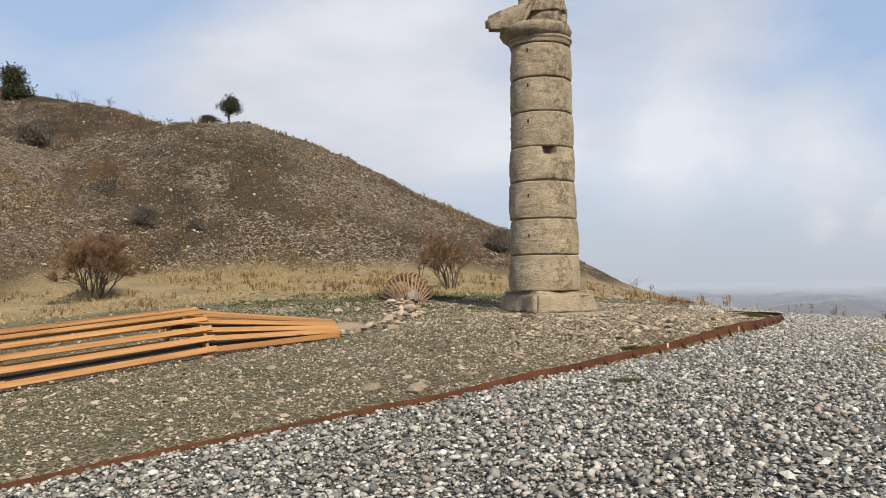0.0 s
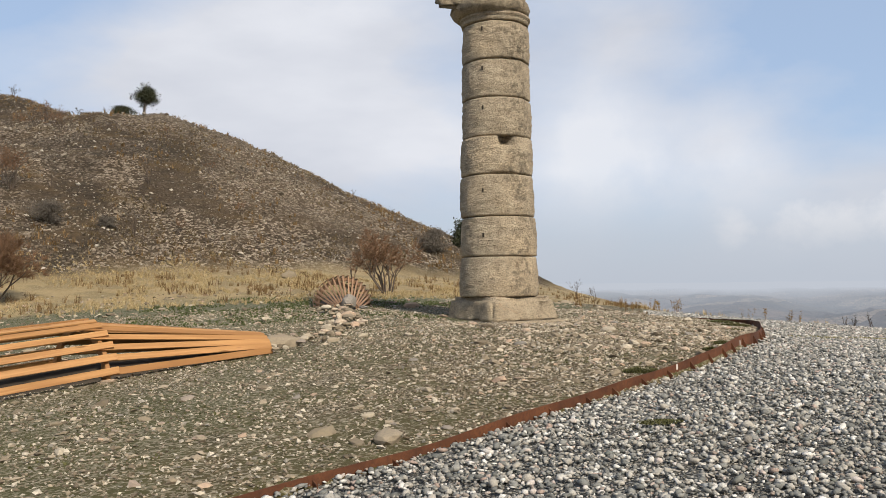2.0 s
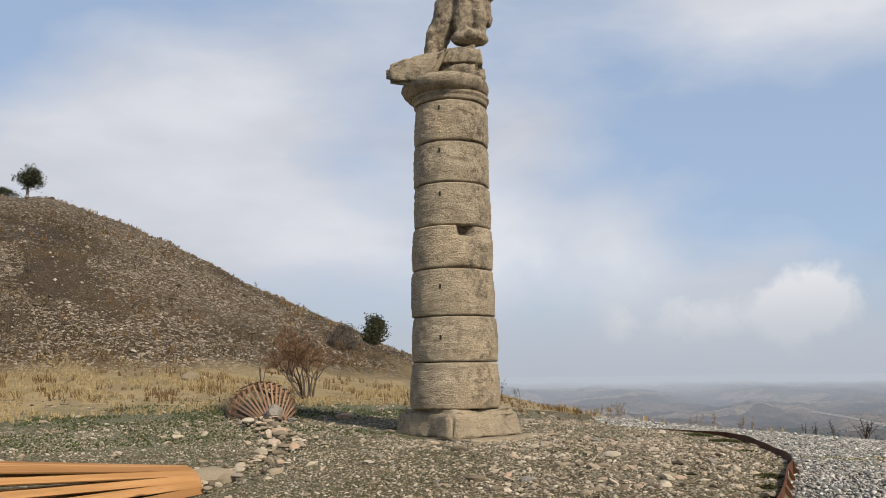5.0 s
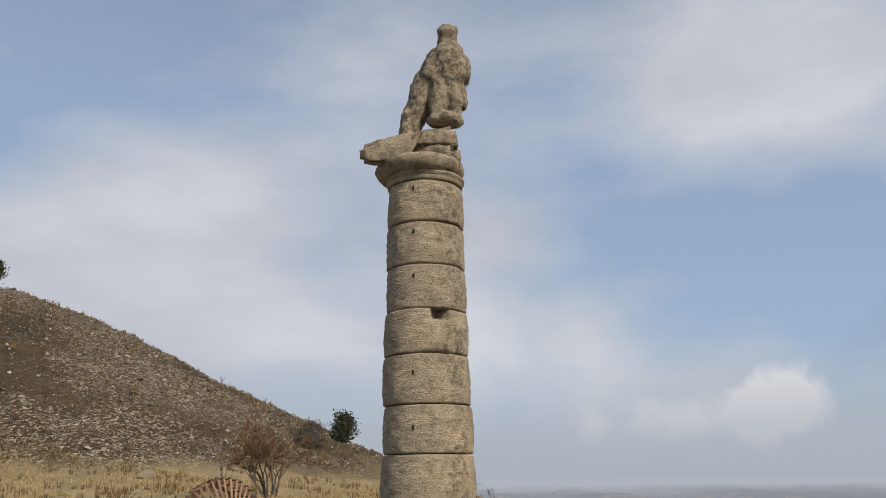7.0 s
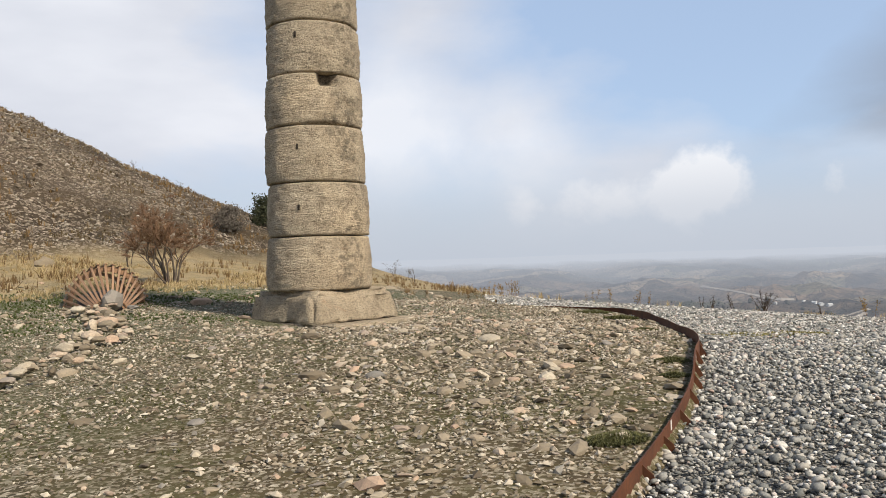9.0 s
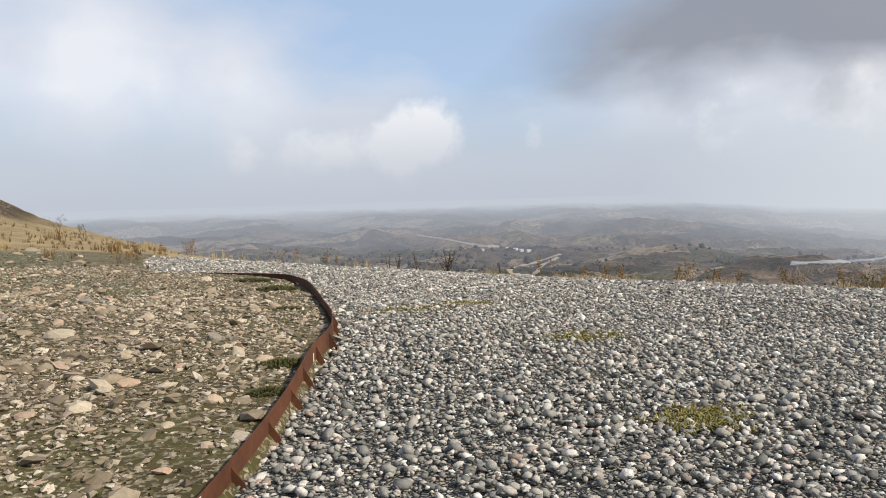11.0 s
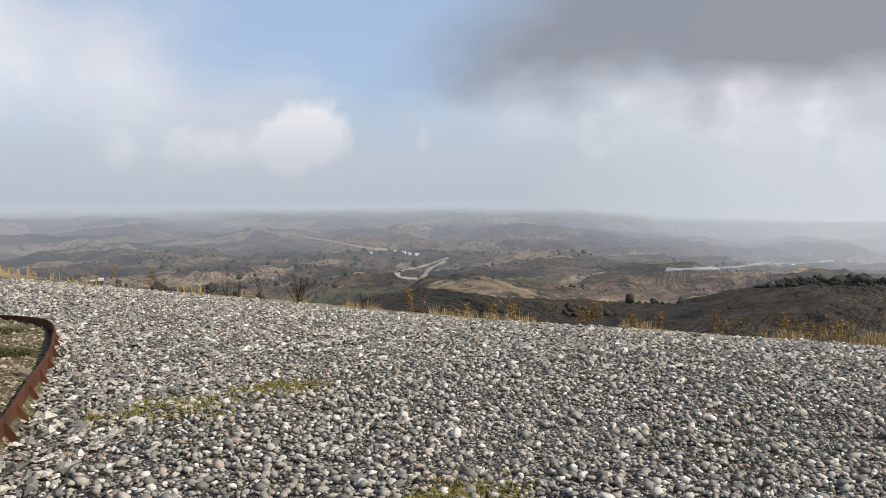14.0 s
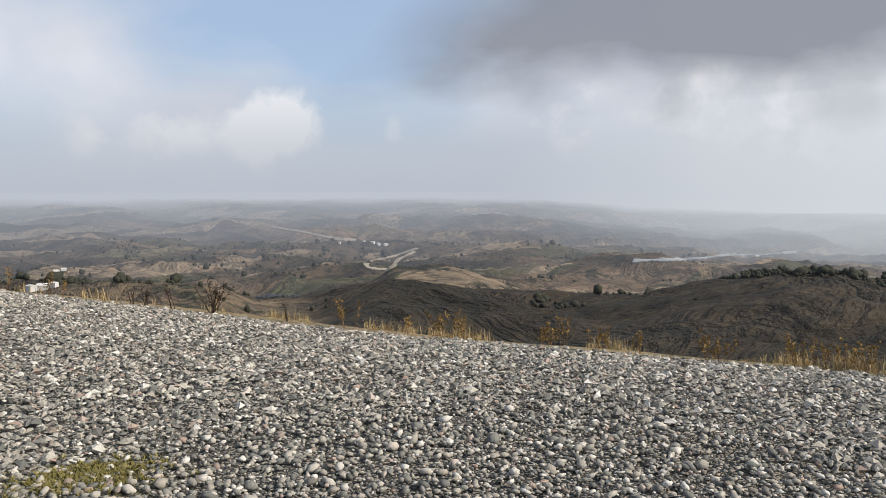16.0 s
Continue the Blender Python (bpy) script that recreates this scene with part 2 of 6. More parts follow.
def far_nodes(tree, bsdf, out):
    """Distant fields, bare hills and woods, cloud shade and haze put into the colour."""
    add, m, mix, ramp, noise_, voronoi, vec_scale, links = wire(tree)
    p = position(tree)
    field = voronoi(vec_scale(p, 1, 1.8, 0), 0.0045, out="Color")
    sep = add("ShaderNodeSeparateColor")
    links.new(field, sep.inputs[0])
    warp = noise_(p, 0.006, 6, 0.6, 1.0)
    # darker tone carries cloud shade along with the land's own colour
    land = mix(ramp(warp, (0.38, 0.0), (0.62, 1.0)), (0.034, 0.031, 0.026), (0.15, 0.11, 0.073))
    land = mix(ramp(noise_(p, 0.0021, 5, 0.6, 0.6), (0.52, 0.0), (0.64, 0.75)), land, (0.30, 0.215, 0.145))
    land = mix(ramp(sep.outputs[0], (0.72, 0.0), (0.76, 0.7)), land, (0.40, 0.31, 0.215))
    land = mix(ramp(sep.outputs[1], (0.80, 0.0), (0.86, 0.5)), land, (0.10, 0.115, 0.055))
    # dark patches: woods, and cloud shade put into the colour
    woods_and_shade = ramp(noise_(p, 0.02, 6, 0.7), (0.56, 0.0), (0.62, 0.85))
    land = mix(woods_and_shade, land, (0.035, 0.042, 0.028))
    # near ridge darkened in its colour, as under cloud shade
    land = mix(add("ShaderNodeAttribute", attribute_name="cloud_shaded").outputs["Fac"], land, mix(ramp(noise_(p, 0.045, 7, 0.72), (0.35, 0.0), (0.65, 1.0)), (0.008, 0.008, 0.007), (0.062, 0.048, 0.032)))
    links.new(land, bsdf.inputs["Base Color"])
    gully = m("ABSOLUTE", m("SUBTRACT", noise_(p, 0.009, 7, 0.6, 1.2), 0.5))
    land = mix(ramp(gully, (0.0, 0.7), (0.035, 0.0)), land, (0.030, 0.032, 0.026))
    links.new(land, bsdf.inputs["Base Color"])
    bump(tree, bsdf, m("ADD", m("MULTIPLY", gully, 6.0), noise_(p, 0.03, 6, 0.65)), 1.0, 14.0)
    haze_glow(tree, bsdf, out, p)


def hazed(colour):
    """Plain colour of small things far off, with the valley's haze glow mixed in."""
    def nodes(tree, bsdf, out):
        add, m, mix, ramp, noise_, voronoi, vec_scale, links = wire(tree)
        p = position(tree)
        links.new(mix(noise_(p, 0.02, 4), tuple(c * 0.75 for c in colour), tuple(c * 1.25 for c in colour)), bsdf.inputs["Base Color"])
        haze_glow(tree, bsdf, out, p)
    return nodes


# distance scale and colours of the painted haze
HAZE_RANGE, NEAR_GLOW, FAR_GLOW = 3150.0, (0.27, 0.295, 0.345), (0.535, 0.572, 0.640)


def gravel_nodes(tree, bsdf, out):
    add, m, mix, ramp, noise_, voronoi, vec_scale, links = wire(tree)
    p = position(tree)
    cells = voronoi(p, 32.0, out="Color")
    edge = voronoi(p, 32.0, "DISTANCE_TO_EDGE")
    sep = add("ShaderNodeSeparateColor")
    links.new(cells, sep.inputs[0])
    col = ramp(sep.outputs[0], (0.0, (0.15, 0.155, 0.155)), (0.35, (0.22, 0.212, 0.195)), (0.6, (0.32, 0.295, 0.255)), (0.85, (0.42, 0.39, 0.34)), (1.0, (0.58, 0.55, 0.50)))
    # gaps between pebbles darkened in the colour, as if shaded
    col = mix(ramp(edge, (0.0, 1.0), (0.12, 0.0)), col, (0.055, 0.052, 0.046))
    tint = ramp(noise_(p, 0.5, 4), (0.35, 0.0), (0.7, 1.0))
    col = mix(m("MULTIPLY", tint, 0.25), col, (0.22, 0.19, 0.14))
    patches = add("ShaderNodeAttribute", attribute_name="moss").outputs["Fac"]
    col = mix(m("MULTIPLY", patches, ramp(noise_(p, 12.0, 4), (0.4, 0.2), (0.6, 0.9))), col, (0.15, 0.14, 0.05))
    links.new(col, bsdf.inputs["Base Color"])
    bump(tree, bsdf, ramp(edge, (0.0, 0.0), (0.25, 1.0)), 1.0, 0.03)


def stone_by_island(stops, rough=0.85):
    def nodes(tree, bsdf, out):
        add, m, mix, ramp, noise_, voronoi, vec_scale, links = wire(tree)
        geo = add("ShaderNodeNewGeometry")
        info = add("ShaderNodeObjectInfo")
        pick = m("FRACT", m("ADD", geo.outputs["Random Per Island"], info.outputs["Random"]))
        col = ramp(pick, *stops)
        p = geo.outputs["Position"]
        veins = noise_(p, 45.0, 5, 0.65)
        col = mix(ramp(veins, (0.35, 0.32), (0.62, 0.0)), col, (0.12, 0.112, 0.10))
        links.new(col, bsdf.inputs["Base Color"])
        bsdf.inputs["Roughness"].default_value = rough
        bump(tree, bsdf, noise_(p, 90.0, 5, 0.7), 0.35, 0.008)
    return nodes


def column_nodes(tree, bsdf, out):
    """Weathered limestone with lichen, brown stains and pitting."""
    add, m, mix, ramp, noise_, voronoi, vec_scale, links = wire(tree)
    p = position(tree)
    info = add("ShaderNodeObjectInfo")
    big, mid, fine = noise_(p, 0.9, 5, 0.6, 0.3), noise_(p, 4.0, 6, 0.65), noise_(vec_scale(p, 1, 1, 2.2), 22.0, 6, 0.7)
    col = mix(ramp(mid, (0.3, 0.0), (0.7, 1.0)), (0.285, 0.228, 0.158), (0.53, 0.44, 0.315))
    col = mix(m("MULTIPLY", info.outputs["Random"], 0.35), col, (0.40, 0.325, 0.225))
    col = mix(ramp(big, (0.50, 0.0), (0.72, 0.7)), col, (0.60, 0.465, 0.305))
    wear = add("ShaderNodeAttribute", attribute_name="wear").outputs["Fac"]
    lichen = m("MULTIPLY", ramp(m("ADD", noise_(p, 2.4, 6, 0.7, 0.5), m("MULTIPLY", m("SUBTRACT", wear, 0.6), 0.14)), (0.50, 0.0), (0.60, 1.0)), ramp(fine, (0.36, 0.2), (0.52, 1.0)))
    lichen = m("MULTIPLY", lichen, m("MINIMUM", wear, 1.0))
    col = mix(m("MULTIPLY", m("MULTIPLY", lichen, ramp(noise_(p, 9.0, 5, 0.7), (0.46, 0.15), (0.56, 1.0))), 0.8), col, (0.075, 0.065, 0.05))
    rust = ramp(noise_(p, 1.4, 5, 0.7, 1.0), (0.60, 0.0), (0.72, 0.75))
    rust = m("MULTIPLY", rust, add("ShaderNodeAttribute", attribute_name="rust").outputs["Fac"])
    col = mix(rust, col, (0.30, 0.14, 0.06))
    pits = ramp(fine, (0.36, 0.85), (0.44, 0.0))
    col = mix(pits, col, (0.085, 0.065, 0.045))
    col = mix(ramp(noise_(p, 55.0, 4, 0.7), (0.40, 0.55), (0.52, 0.0)), col, (0.15, 0.115, 0.075))
    links.new(col, bsdf.inputs["Base Color"])
    tooling = noise_(vec_scale(p, 11.0, 11.0, 48.0), 1.0, 5, 0.7, 0.6)
    col = mix(ramp(tooling, (0.34, 0.6), (0.42, 0.0)), col, (0.13, 0.10, 0.07))
    links.new(col, bsdf.inputs["Base Color"])
    h = m("ADD", m("ADD", m("MULTIPLY", fine, 0.5), m("MULTIPLY", mid, 0.6)), m("MULTIPLY", tooling, 0.45))
    bump(tree, bsdf, h, 1.0, 0.05)


def steel_nodes(tree, bsdf, out):
    add, m, mix, ramp, noise_, voronoi, vec_scale, links = wire(tree)
    p = position(tree)
    n1, n2 = noise_(p, 3.0, 5, 0.65), noise_(p, 40.0, 5, 0.7)
    col = mix(ramp(n1, (0.35, 0.0), (0.7, 1.0)), (0.070, 0.027, 0.014), (0.155, 0.058, 0.025))
    col = mix(ramp(n2, (0.45, 0.0), (0.65, 0.6)), col, (0.055, 0.026, 0.016))
    links.new(col, bsdf.inputs["Base Color"])
    bsdf.inputs["Roughness"].default_value = 0.75
    bump(tree, bsdf, n2, 0.3, 0.003)


def wood_nodes(light, dark, grey=0.0):
    def nodes(tree, bsdf, out):
        add, m, mix, ramp, noise_, voronoi, vec_scale, links = wire(tree)
        p = object_coords(tree)
        info = add("ShaderNodeObjectInfo")
        shift = add("ShaderNodeVectorMath", operation="ADD")
        links.new(p, shift.inputs[0])
        links.new(m("MULTIPLY", info.outputs["Random"], 37.0), shift.inputs[1])
        g = noise_(vec_scale(shift.outputs[0], 1.2, 30.0, 30.0), 1.0, 5, 0.6, 0.6)
        col = mix(ramp(g, (0.3, 0.0), (0.7, 1.0)), dark, light)
        col = mix(m("MULTIPLY", info.outputs["Random"], 0.5), col, tuple((a + b) * 0.5 for a, b in zip(light, dark)))
        streak = ramp(noise_(vec_scale(shift.outputs[0], 0.5, 5.0, 5.0), 1.0, 3, 0.5), (0.45, 0.0), (0.65, 0.6))
        col = mix(streak, col, tuple(c * 0.72 for c in dark))
        knots = ramp(voronoi(vec_scale(shift.outputs[0], 1.6, 9, 9), 1.0), (0.06, 0.75), (0.16, 0.0))
        col = mix(knots, col, tuple(c * 0.35 for c in dark))
        col = mix(ramp(info.outputs["Random"], (0.62, 0.0), (0.75, 0.55)), col, tuple(c * 0.8 for c in dark))
        col = mix(grey, col, (0.23, 0.19, 0.16))
        links.new(col, bsdf.inputs["Base Color"])
        bsdf.inputs["Roughness"].default_value = 0.65
        bump(tree, bsdf, g, 0.3, 0.004)
    return nodes


def leaf_nodes(a, b, spread=0.6):
    def nodes(tree, bsdf, out):
        add, m, mix, ramp, noise_, voronoi, vec_scale, links = wire(tree)
        geo = add("ShaderNodeNewGeometry")
        col = mix(geo.outputs["Random Per Island"], a, b)
        col = mix(m("MULTIPLY", noise_(geo.outputs["Position"], 1.3, 3), spread * 0.6), col, tuple(c * 0.55 for c in a))
        links.new(col, bsdf.inputs["Base Color"])
        bsdf.inputs["Roughness"].default_value = 0.95
    return nodes


LAND = material("land", land_nodes)
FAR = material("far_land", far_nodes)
GRAVEL = material("gravel", gravel_nodes)
PEBBLE = material("pebble", stone_by_island([(0.0, (0.13, 0.132, 0.122)), (0.20, (0.205, 0.205, 0.188)), (0.42, (0.31, 0.30, 0.272)), (0.60, (0.40, 0.365, 0.31)), (0.74, (0.50, 0.47, 0.415)), (0.88, (0.74, 0.72, 0.67)), (0.95, (0.40, 0.29, 0.235)), (1.0, (0.16, 0.175, 0.155))]))
GRIT = material("stone_grit", stone_by_island([(0.0, (0.13, 0.10, 0.066)), (0.25, (0.21, 0.165, 0.112)), (0.55, (0.36, 0.295, 0.21)), (0.82, (0.62, 0.545, 0.43)), (1.0, (0.20, 0.18, 0.15))], 0.95))
SLOPE_ROCK = material("slope_stone", stone_by_island([(0.0, (0.12, 0.088, 0.058)), (0.4, (0.22, 0.172, 0.118)), (0.75, (0.36, 0.30, 0.225)), (0.92, (0.54, 0.485, 0.40)), (1.0, (0.18, 0.15, 0.12))], 0.95))
ROCK = material("field_stone", stone_by_island([(0.0, (0.14, 0.108, 0.07)), (0.3, (0.25, 0.20, 0.135)), (0.55, (0.35, 0.285, 0.20)), (0.75, (0.55, 0.475, 0.36)), (0.88, (0.46, 0.32, 0.22)), (1.0, (0.24, 0.22, 0.19))], 0.95))
LIMESTONE = material("limestone", column_nodes)
STEEL = material("rusted_steel", steel_nodes)
PINE = material("new_pine_board", wood_nodes((0.52, 0.285, 0.115), (0.32, 0.15, 0.052)))
PINE_OLD = material("weathered_board", wood_nodes((0.42, 0.25, 0.135), (0.26, 0.135, 0.065), 0.15))
# near-black colour holding the shade inside shelters, sockets and windows
INSIDE = material("shaded_hollow", wood_nodes((0.06, 0.045, 0.03), (0.035, 0.027, 0.02)))
BARK = material("bark", leaf_nodes((0.085, 0.065, 0.05), (0.14, 0.11, 0.085)))
TWIG_RED = material("twigs_reddish", leaf_nodes((0.15, 0.085, 0.05), (0.25, 0.15, 0.085)))
TWIG_GREY = material("twigs_grey", leaf_nodes((0.10, 0.085, 0.07), (0.17, 0.145, 0.115)))
LEAF_DARK = material("dark_foliage", leaf_nodes((0.035, 0.042, 0.022), (0.075, 0.075, 0.040)))
STRAW = material("dry_grass", leaf_nodes((0.34, 0.25, 0.12), (0.60, 0.475, 0.265), 0.5))
SLOPE_GRASS = material("slope_grass", leaf_nodes((0.12, 0.085, 0.045), (0.28, 0.21, 0.115), 0.8))
RUSTGRASS = material("rusty_weed", leaf_nodes((0.14, 0.085, 0.038), (0.28, 0.18, 0.08)))
MOSS = material("yellow_moss", leaf_nodes((0.17, 0.15, 0.045), (0.33, 0.28, 0.10)))
PANEL = material("solar_panel", lambda tree, bsdf, out: setattr(bsdf.inputs["Base Color"], "default_value", (0.34, 0.35, 0.38, 1)))
WEED_DARK = material("dark_weed", leaf_nodes((0.045, 0.033, 0.024), (0.10, 0.07, 0.045)))
YELLOW = material("yellow_weed", leaf_nodes((0.20, 0.125, 0.04), (0.36, 0.23, 0.07)))
HERB = material("green_herb", leaf_nodes((0.075, 0.078, 0.026), (0.16, 0.15, 0.062)))
LAWN = material("thin_lawn", leaf_nodes((0.060, 0.085, 0.022), (0.13, 0.15, 0.05)))
STICKER = material("pale_sticker", lambda tree, bsdf, out: setattr(bsdf.inputs["Base Color"], "default_value", (0.55, 0.52, 0.48, 1)))
# far colours with the painted haze mixed in
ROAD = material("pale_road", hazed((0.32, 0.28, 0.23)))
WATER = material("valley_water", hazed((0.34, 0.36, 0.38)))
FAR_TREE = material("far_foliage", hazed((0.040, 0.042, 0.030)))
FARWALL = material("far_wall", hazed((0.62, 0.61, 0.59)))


# ---- shape of the land ----
GC = (0.54786, -0.00225, 0.01899, -0.00521, -0.00438, -0.00012)
EDGE = [(26, -40), (34, -20), (30, -6), (22, 3), (17.3, 9), (15.7, 12.5), (15.2, 14.4), (14.5, 16.2), (14.0, 17.5), (13.35, 18.9), (12.95, 20.2), (12.6, 21.9), (12.25, 23.5), (11.6, 26.4), (10.9, 28.2), (10.0, 32.0), (10.2, 38.0), (12.0, 46.0), (12.0, 62.0), (-10, 110)]
CURB = [(-12, -1.2), (-7, 2.6), (-4, 4.75), (-2.05, 6.12), (-0.6, 7.2), (0.62, 8.08), (1.25, 8.7), (2.05, 9.6), (3.15, 10.87), (4.08, 12.0), (4.95, 13.3), (5.72, 14.5), (6.6, 16.6), (7.25, 18.3), (7.72, 20.0), (7.55, 21.0), (6.9, 21.7), (5.9, 22.0)]


GRAVEL_LINE = CURB[:-1] + [(6.2, 22.3), (6.6, 24.5), (7.6, 28.0), (9.4, 31.9)]


def smooth_line(points, step):
    """Catmull-Rom through the points, at even steps."""
    p = np.array(points, float)
    p = np.vstack([2 * p[0] - p[1], p, 2 * p[-1] - p[-2]])
    out = []
    for i in range(1, len(p) - 2):
        a, b, c, d = p[i - 1:i + 3]
        for u in np.linspace(0, 1, 24, endpoint=False):
            out.append(0.5 * (2 * b + (c - a) * u + (2 * a - 5 * b + 4 * c - d) * u ** 2 + (3 * b - a - 3 * c + d) * u ** 3))
    out.append(p[-2])
    out = np.array(out)
    s = np.r_[0, np.cumsum(np.hypot(*np.diff(out, axis=0).T))]
    t = np.arange(0, s[-1], step)
    return np.c_[np.interp(t, s, out[:, 0]), np.interp(t, s, out[:, 1])]


def line_distance(X, Y, line):
    """Distance to a polyline, positive on its right-hand side."""
    best = np.full(X.shape, 1e9)
    side = np.ones(X.shape)
    for (x0, y0), (x1, y1) in zip(line[:-1], line[1:]):
        dx, dy = x1 - x0, y1 - y0
        t = np.clip(((X - x0) * dx + (Y - y0) * dy) / (dx * dx + dy * dy), 0, 1)
        d = np.hypot(X - x0 - t * dx, Y - y0 - t * dy)
        s = np.sign((Y - y0) * dx - (X - x0) * dy)
        near = d < best - 1e-9
        best = np.where(near, d, best)
        side = np.where(near, -s, side)
    return best * side


def step01(a, b, x):
    t = np.clip((x - a) / (b - a), 0, 1)
    return t * t * (3 - 2 * t)


def plateau(X, Y):
    x, y = np.clip(X, -16, 24) - 4, np.clip(Y, -14, 36) - 14
    rim = np.interp(Y, [8, 12, 14.3, 17.5, 19, 23.3, 28, 31], [0.2, 0.25, 0.25, 0.19, 0.15, 0.10, 0.01, 0.0]) * step01(8.0, 13.0, X + 0.25 * (Y - 17))
    return rim + GC[0] + GC[1] * x + GC[2] * y + GC[3] * x * x + GC[4] * x * y + GC[5] * y * y + 0.1 * np.exp(-((X - 4) ** 2 + (Y - 15) ** 2) / 8) - 0.09 * np.exp(-((X - 2.5) ** 2 + (Y - 19.3) ** 2) / 1.8)


def cone(X, Y, cx, cy, h, s, rt):
    d = np.hypot(X - cx, Y - cy)
    return h - s * (np.sqrt(d * d + rt * rt) - rt)


def hill_height(X, Y):
    a = cone(X, Y, -62.0, 98.6, 26.6, 0.334, 1.9)
    b = cone(X, Y, -22.5, 65.2, 14.2, 0.582, 9.8)
    c = cone(X, Y, -36.0, 48.0, 12.5, 0.60, 5.0)
    # straight ridge between the summit and the shoulder
    u = np.clip(((X + 62.0) * 38.0 - (Y - 98.6) * 30.6) / (38.0 ** 2 + 30.6 ** 2), 0, 1)
    off = np.hypot(X + 62.0 - 38.0 * u, Y - 98.6 + 30.6 * u)
    d = 26.3 - 11.4 * u - 1.9 * u ** 6 - 0.42 * (np.sqrt(off * off + 9.0) - 3.0)
    return np.maximum(a, d), b, c


def near_height(X, Y):
    g = plateau(X, Y)
    a, b, c = hill_height(X, Y)
    k = 1.5
    top = np.maximum(np.maximum(np.maximum(a, b), g), c)
    z = top + 0.5 * k * np.log(np.exp((a - top) / k) + np.exp((b - top) / k) + np.exp((c - top) / k) + np.exp((g - top) / k))
    d = np.maximum(line_distance(X, Y, EDGE), 0)
    drop = np.where(d > 0, (np.sqrt(d * d + 1.0) - 1.0) * 0.55, 0.0)
    return np.maximum(z - drop, -75)


def ground_z(x, y):
    return float(surface(np.array([float(x)]), np.array([float(y)]))[0][0])


def far_height(X, Y):
    r = np.hypot(X - 4, Y - 14)
    az = np.degrees(np.arctan2(X - 4, Y - 14))
    left = np.interp(r, [0, 300, 900, 1500, 2500, 3500, 4300, 4700], [-40, -64, -112, -146, -150, -105, -40, -22])
    right = np.interp(r, [0, 300, 900, 1500, 2500, 3500, 4300, 4700], [-40, -62, -110, -150, -190, -170, -105, -60])
    w = step01(48, 64, az)
    z = left * (1 - w) + right * w

    def crest(z, r0, depth, azs, els):
        el = np.interp(az, azs, els)
        top = r0 * np.tan(np.radians(el)) + 1.9
        w = np.exp(-np.abs((r - r0) / depth) ** 2.0)
        return np.where(top > z, z + w * (top - z), z)

    z = crest(z, 430, 150, [6, 11, 17, 24, 28, 31.5, 35.3, 38, 40.6, 46.7, 52.6, 58.2, 61.9, 67.2, 72.6, 92, 130], [-14, -8, -6.0, -6.3, -7.2, -8.8, -8.4, -7.4, -6.8, -7.4, -7.4, -7.3, -6.4, -5.8, -6.1, -5.8, -7])
    z = crest(z, 900, 130, [34, 36.9, 41, 43.3, 46.7, 50.5, 54], [-10, -7.0, -5.3, -5.2, -5.8, -7.0, -10])
    z = crest(z, 1350, 220, [44, 46.7, 56.4, 63.7, 67, 72.6, 90], [-9, -6.3, -5.4, -5.0, -4.7, -5.3, -5.2])
    z = crest(z, 2500, 200, [44, 49, 53, 57], [-6, -4.2, -4.4, -6])
    return z


def mesh_object(name, verts, faces, mat, smooth=True):
    me = bpy.data.meshes.new(name)
    verts, faces = np.asarray(verts, np.float32), np.asarray(faces, np.int32)
    n = faces.shape[1]
    me.vertices.add(len(verts))
    me.vertices.foreach_set("co", verts.ravel())
    me.loops.add(faces.size)
    me.loops.foreach_set("vertex_index", faces.ravel())
    me.polygons.add(len(faces))
    me.polygons.foreach_set("loop_start", np.arange(0, faces.size, n, dtype=np.int32))
    me.polygons.foreach_set("use_smooth", np.full(len(faces), smooth))
    me.update(calc_edges=True)
    me.validate()
    me.materials.append(mat)
    return new(name, me)


def paint_zone(ob, name, values):
    at = ob.data.attributes.new(name, "FLOAT", "POINT")
    at.data.foreach_set("value", np.asarray(values, np.float32))


def grid_faces(rows, cols, wrap=False):
    i, j = np.meshgrid(np.arange(rows - 1), np.arange(cols if wrap else cols - 1), indexing="ij")
    k = (j + 1) % cols
    return np.c_[(i * cols + j).ravel(), (i * cols + k).ravel(), ((i + 1) * cols + k).ravel(), ((i + 1) * cols + j).ravel()]


def fbm(X, Y, scale, octaves=5, seed=0.0):
    out = np.empty(X.size)
    for i, (x, y) in enumerate(zip(X.ravel() * scale, Y.ravel() * scale)):
        out[i] = noise.fractal((x + seed, y - seed, seed), 0.9, 2.1, octaves)
    return out.reshape(X.shape)


AZ = np.radians(np.r_[np.arange(-48, 86, 0.3), np.arange(86, 312, 1.0)])
CX, CY = 4.0, 14.0


def surface(X, Y):
    """The ground with its relief, and how far it is slope."""
    a, b, c = hill_height(X, Y)
    up = np.maximum(np.maximum(a, b), c) - plateau(X, Y)
    slope = step01(-1.0, 1.2, up + 1.0 * fbm(X, Y, 0.22, 3, 2.0))
    rough = fbm(X, Y, 0.35, 5, 1.0)
    return near_height(X, Y) + slope * (0.30 * rough + 0.5 * fbm(X, Y, 0.09, 4, 6.0)) + (1 - slope) * 0.02 * rough, slope, rough, up


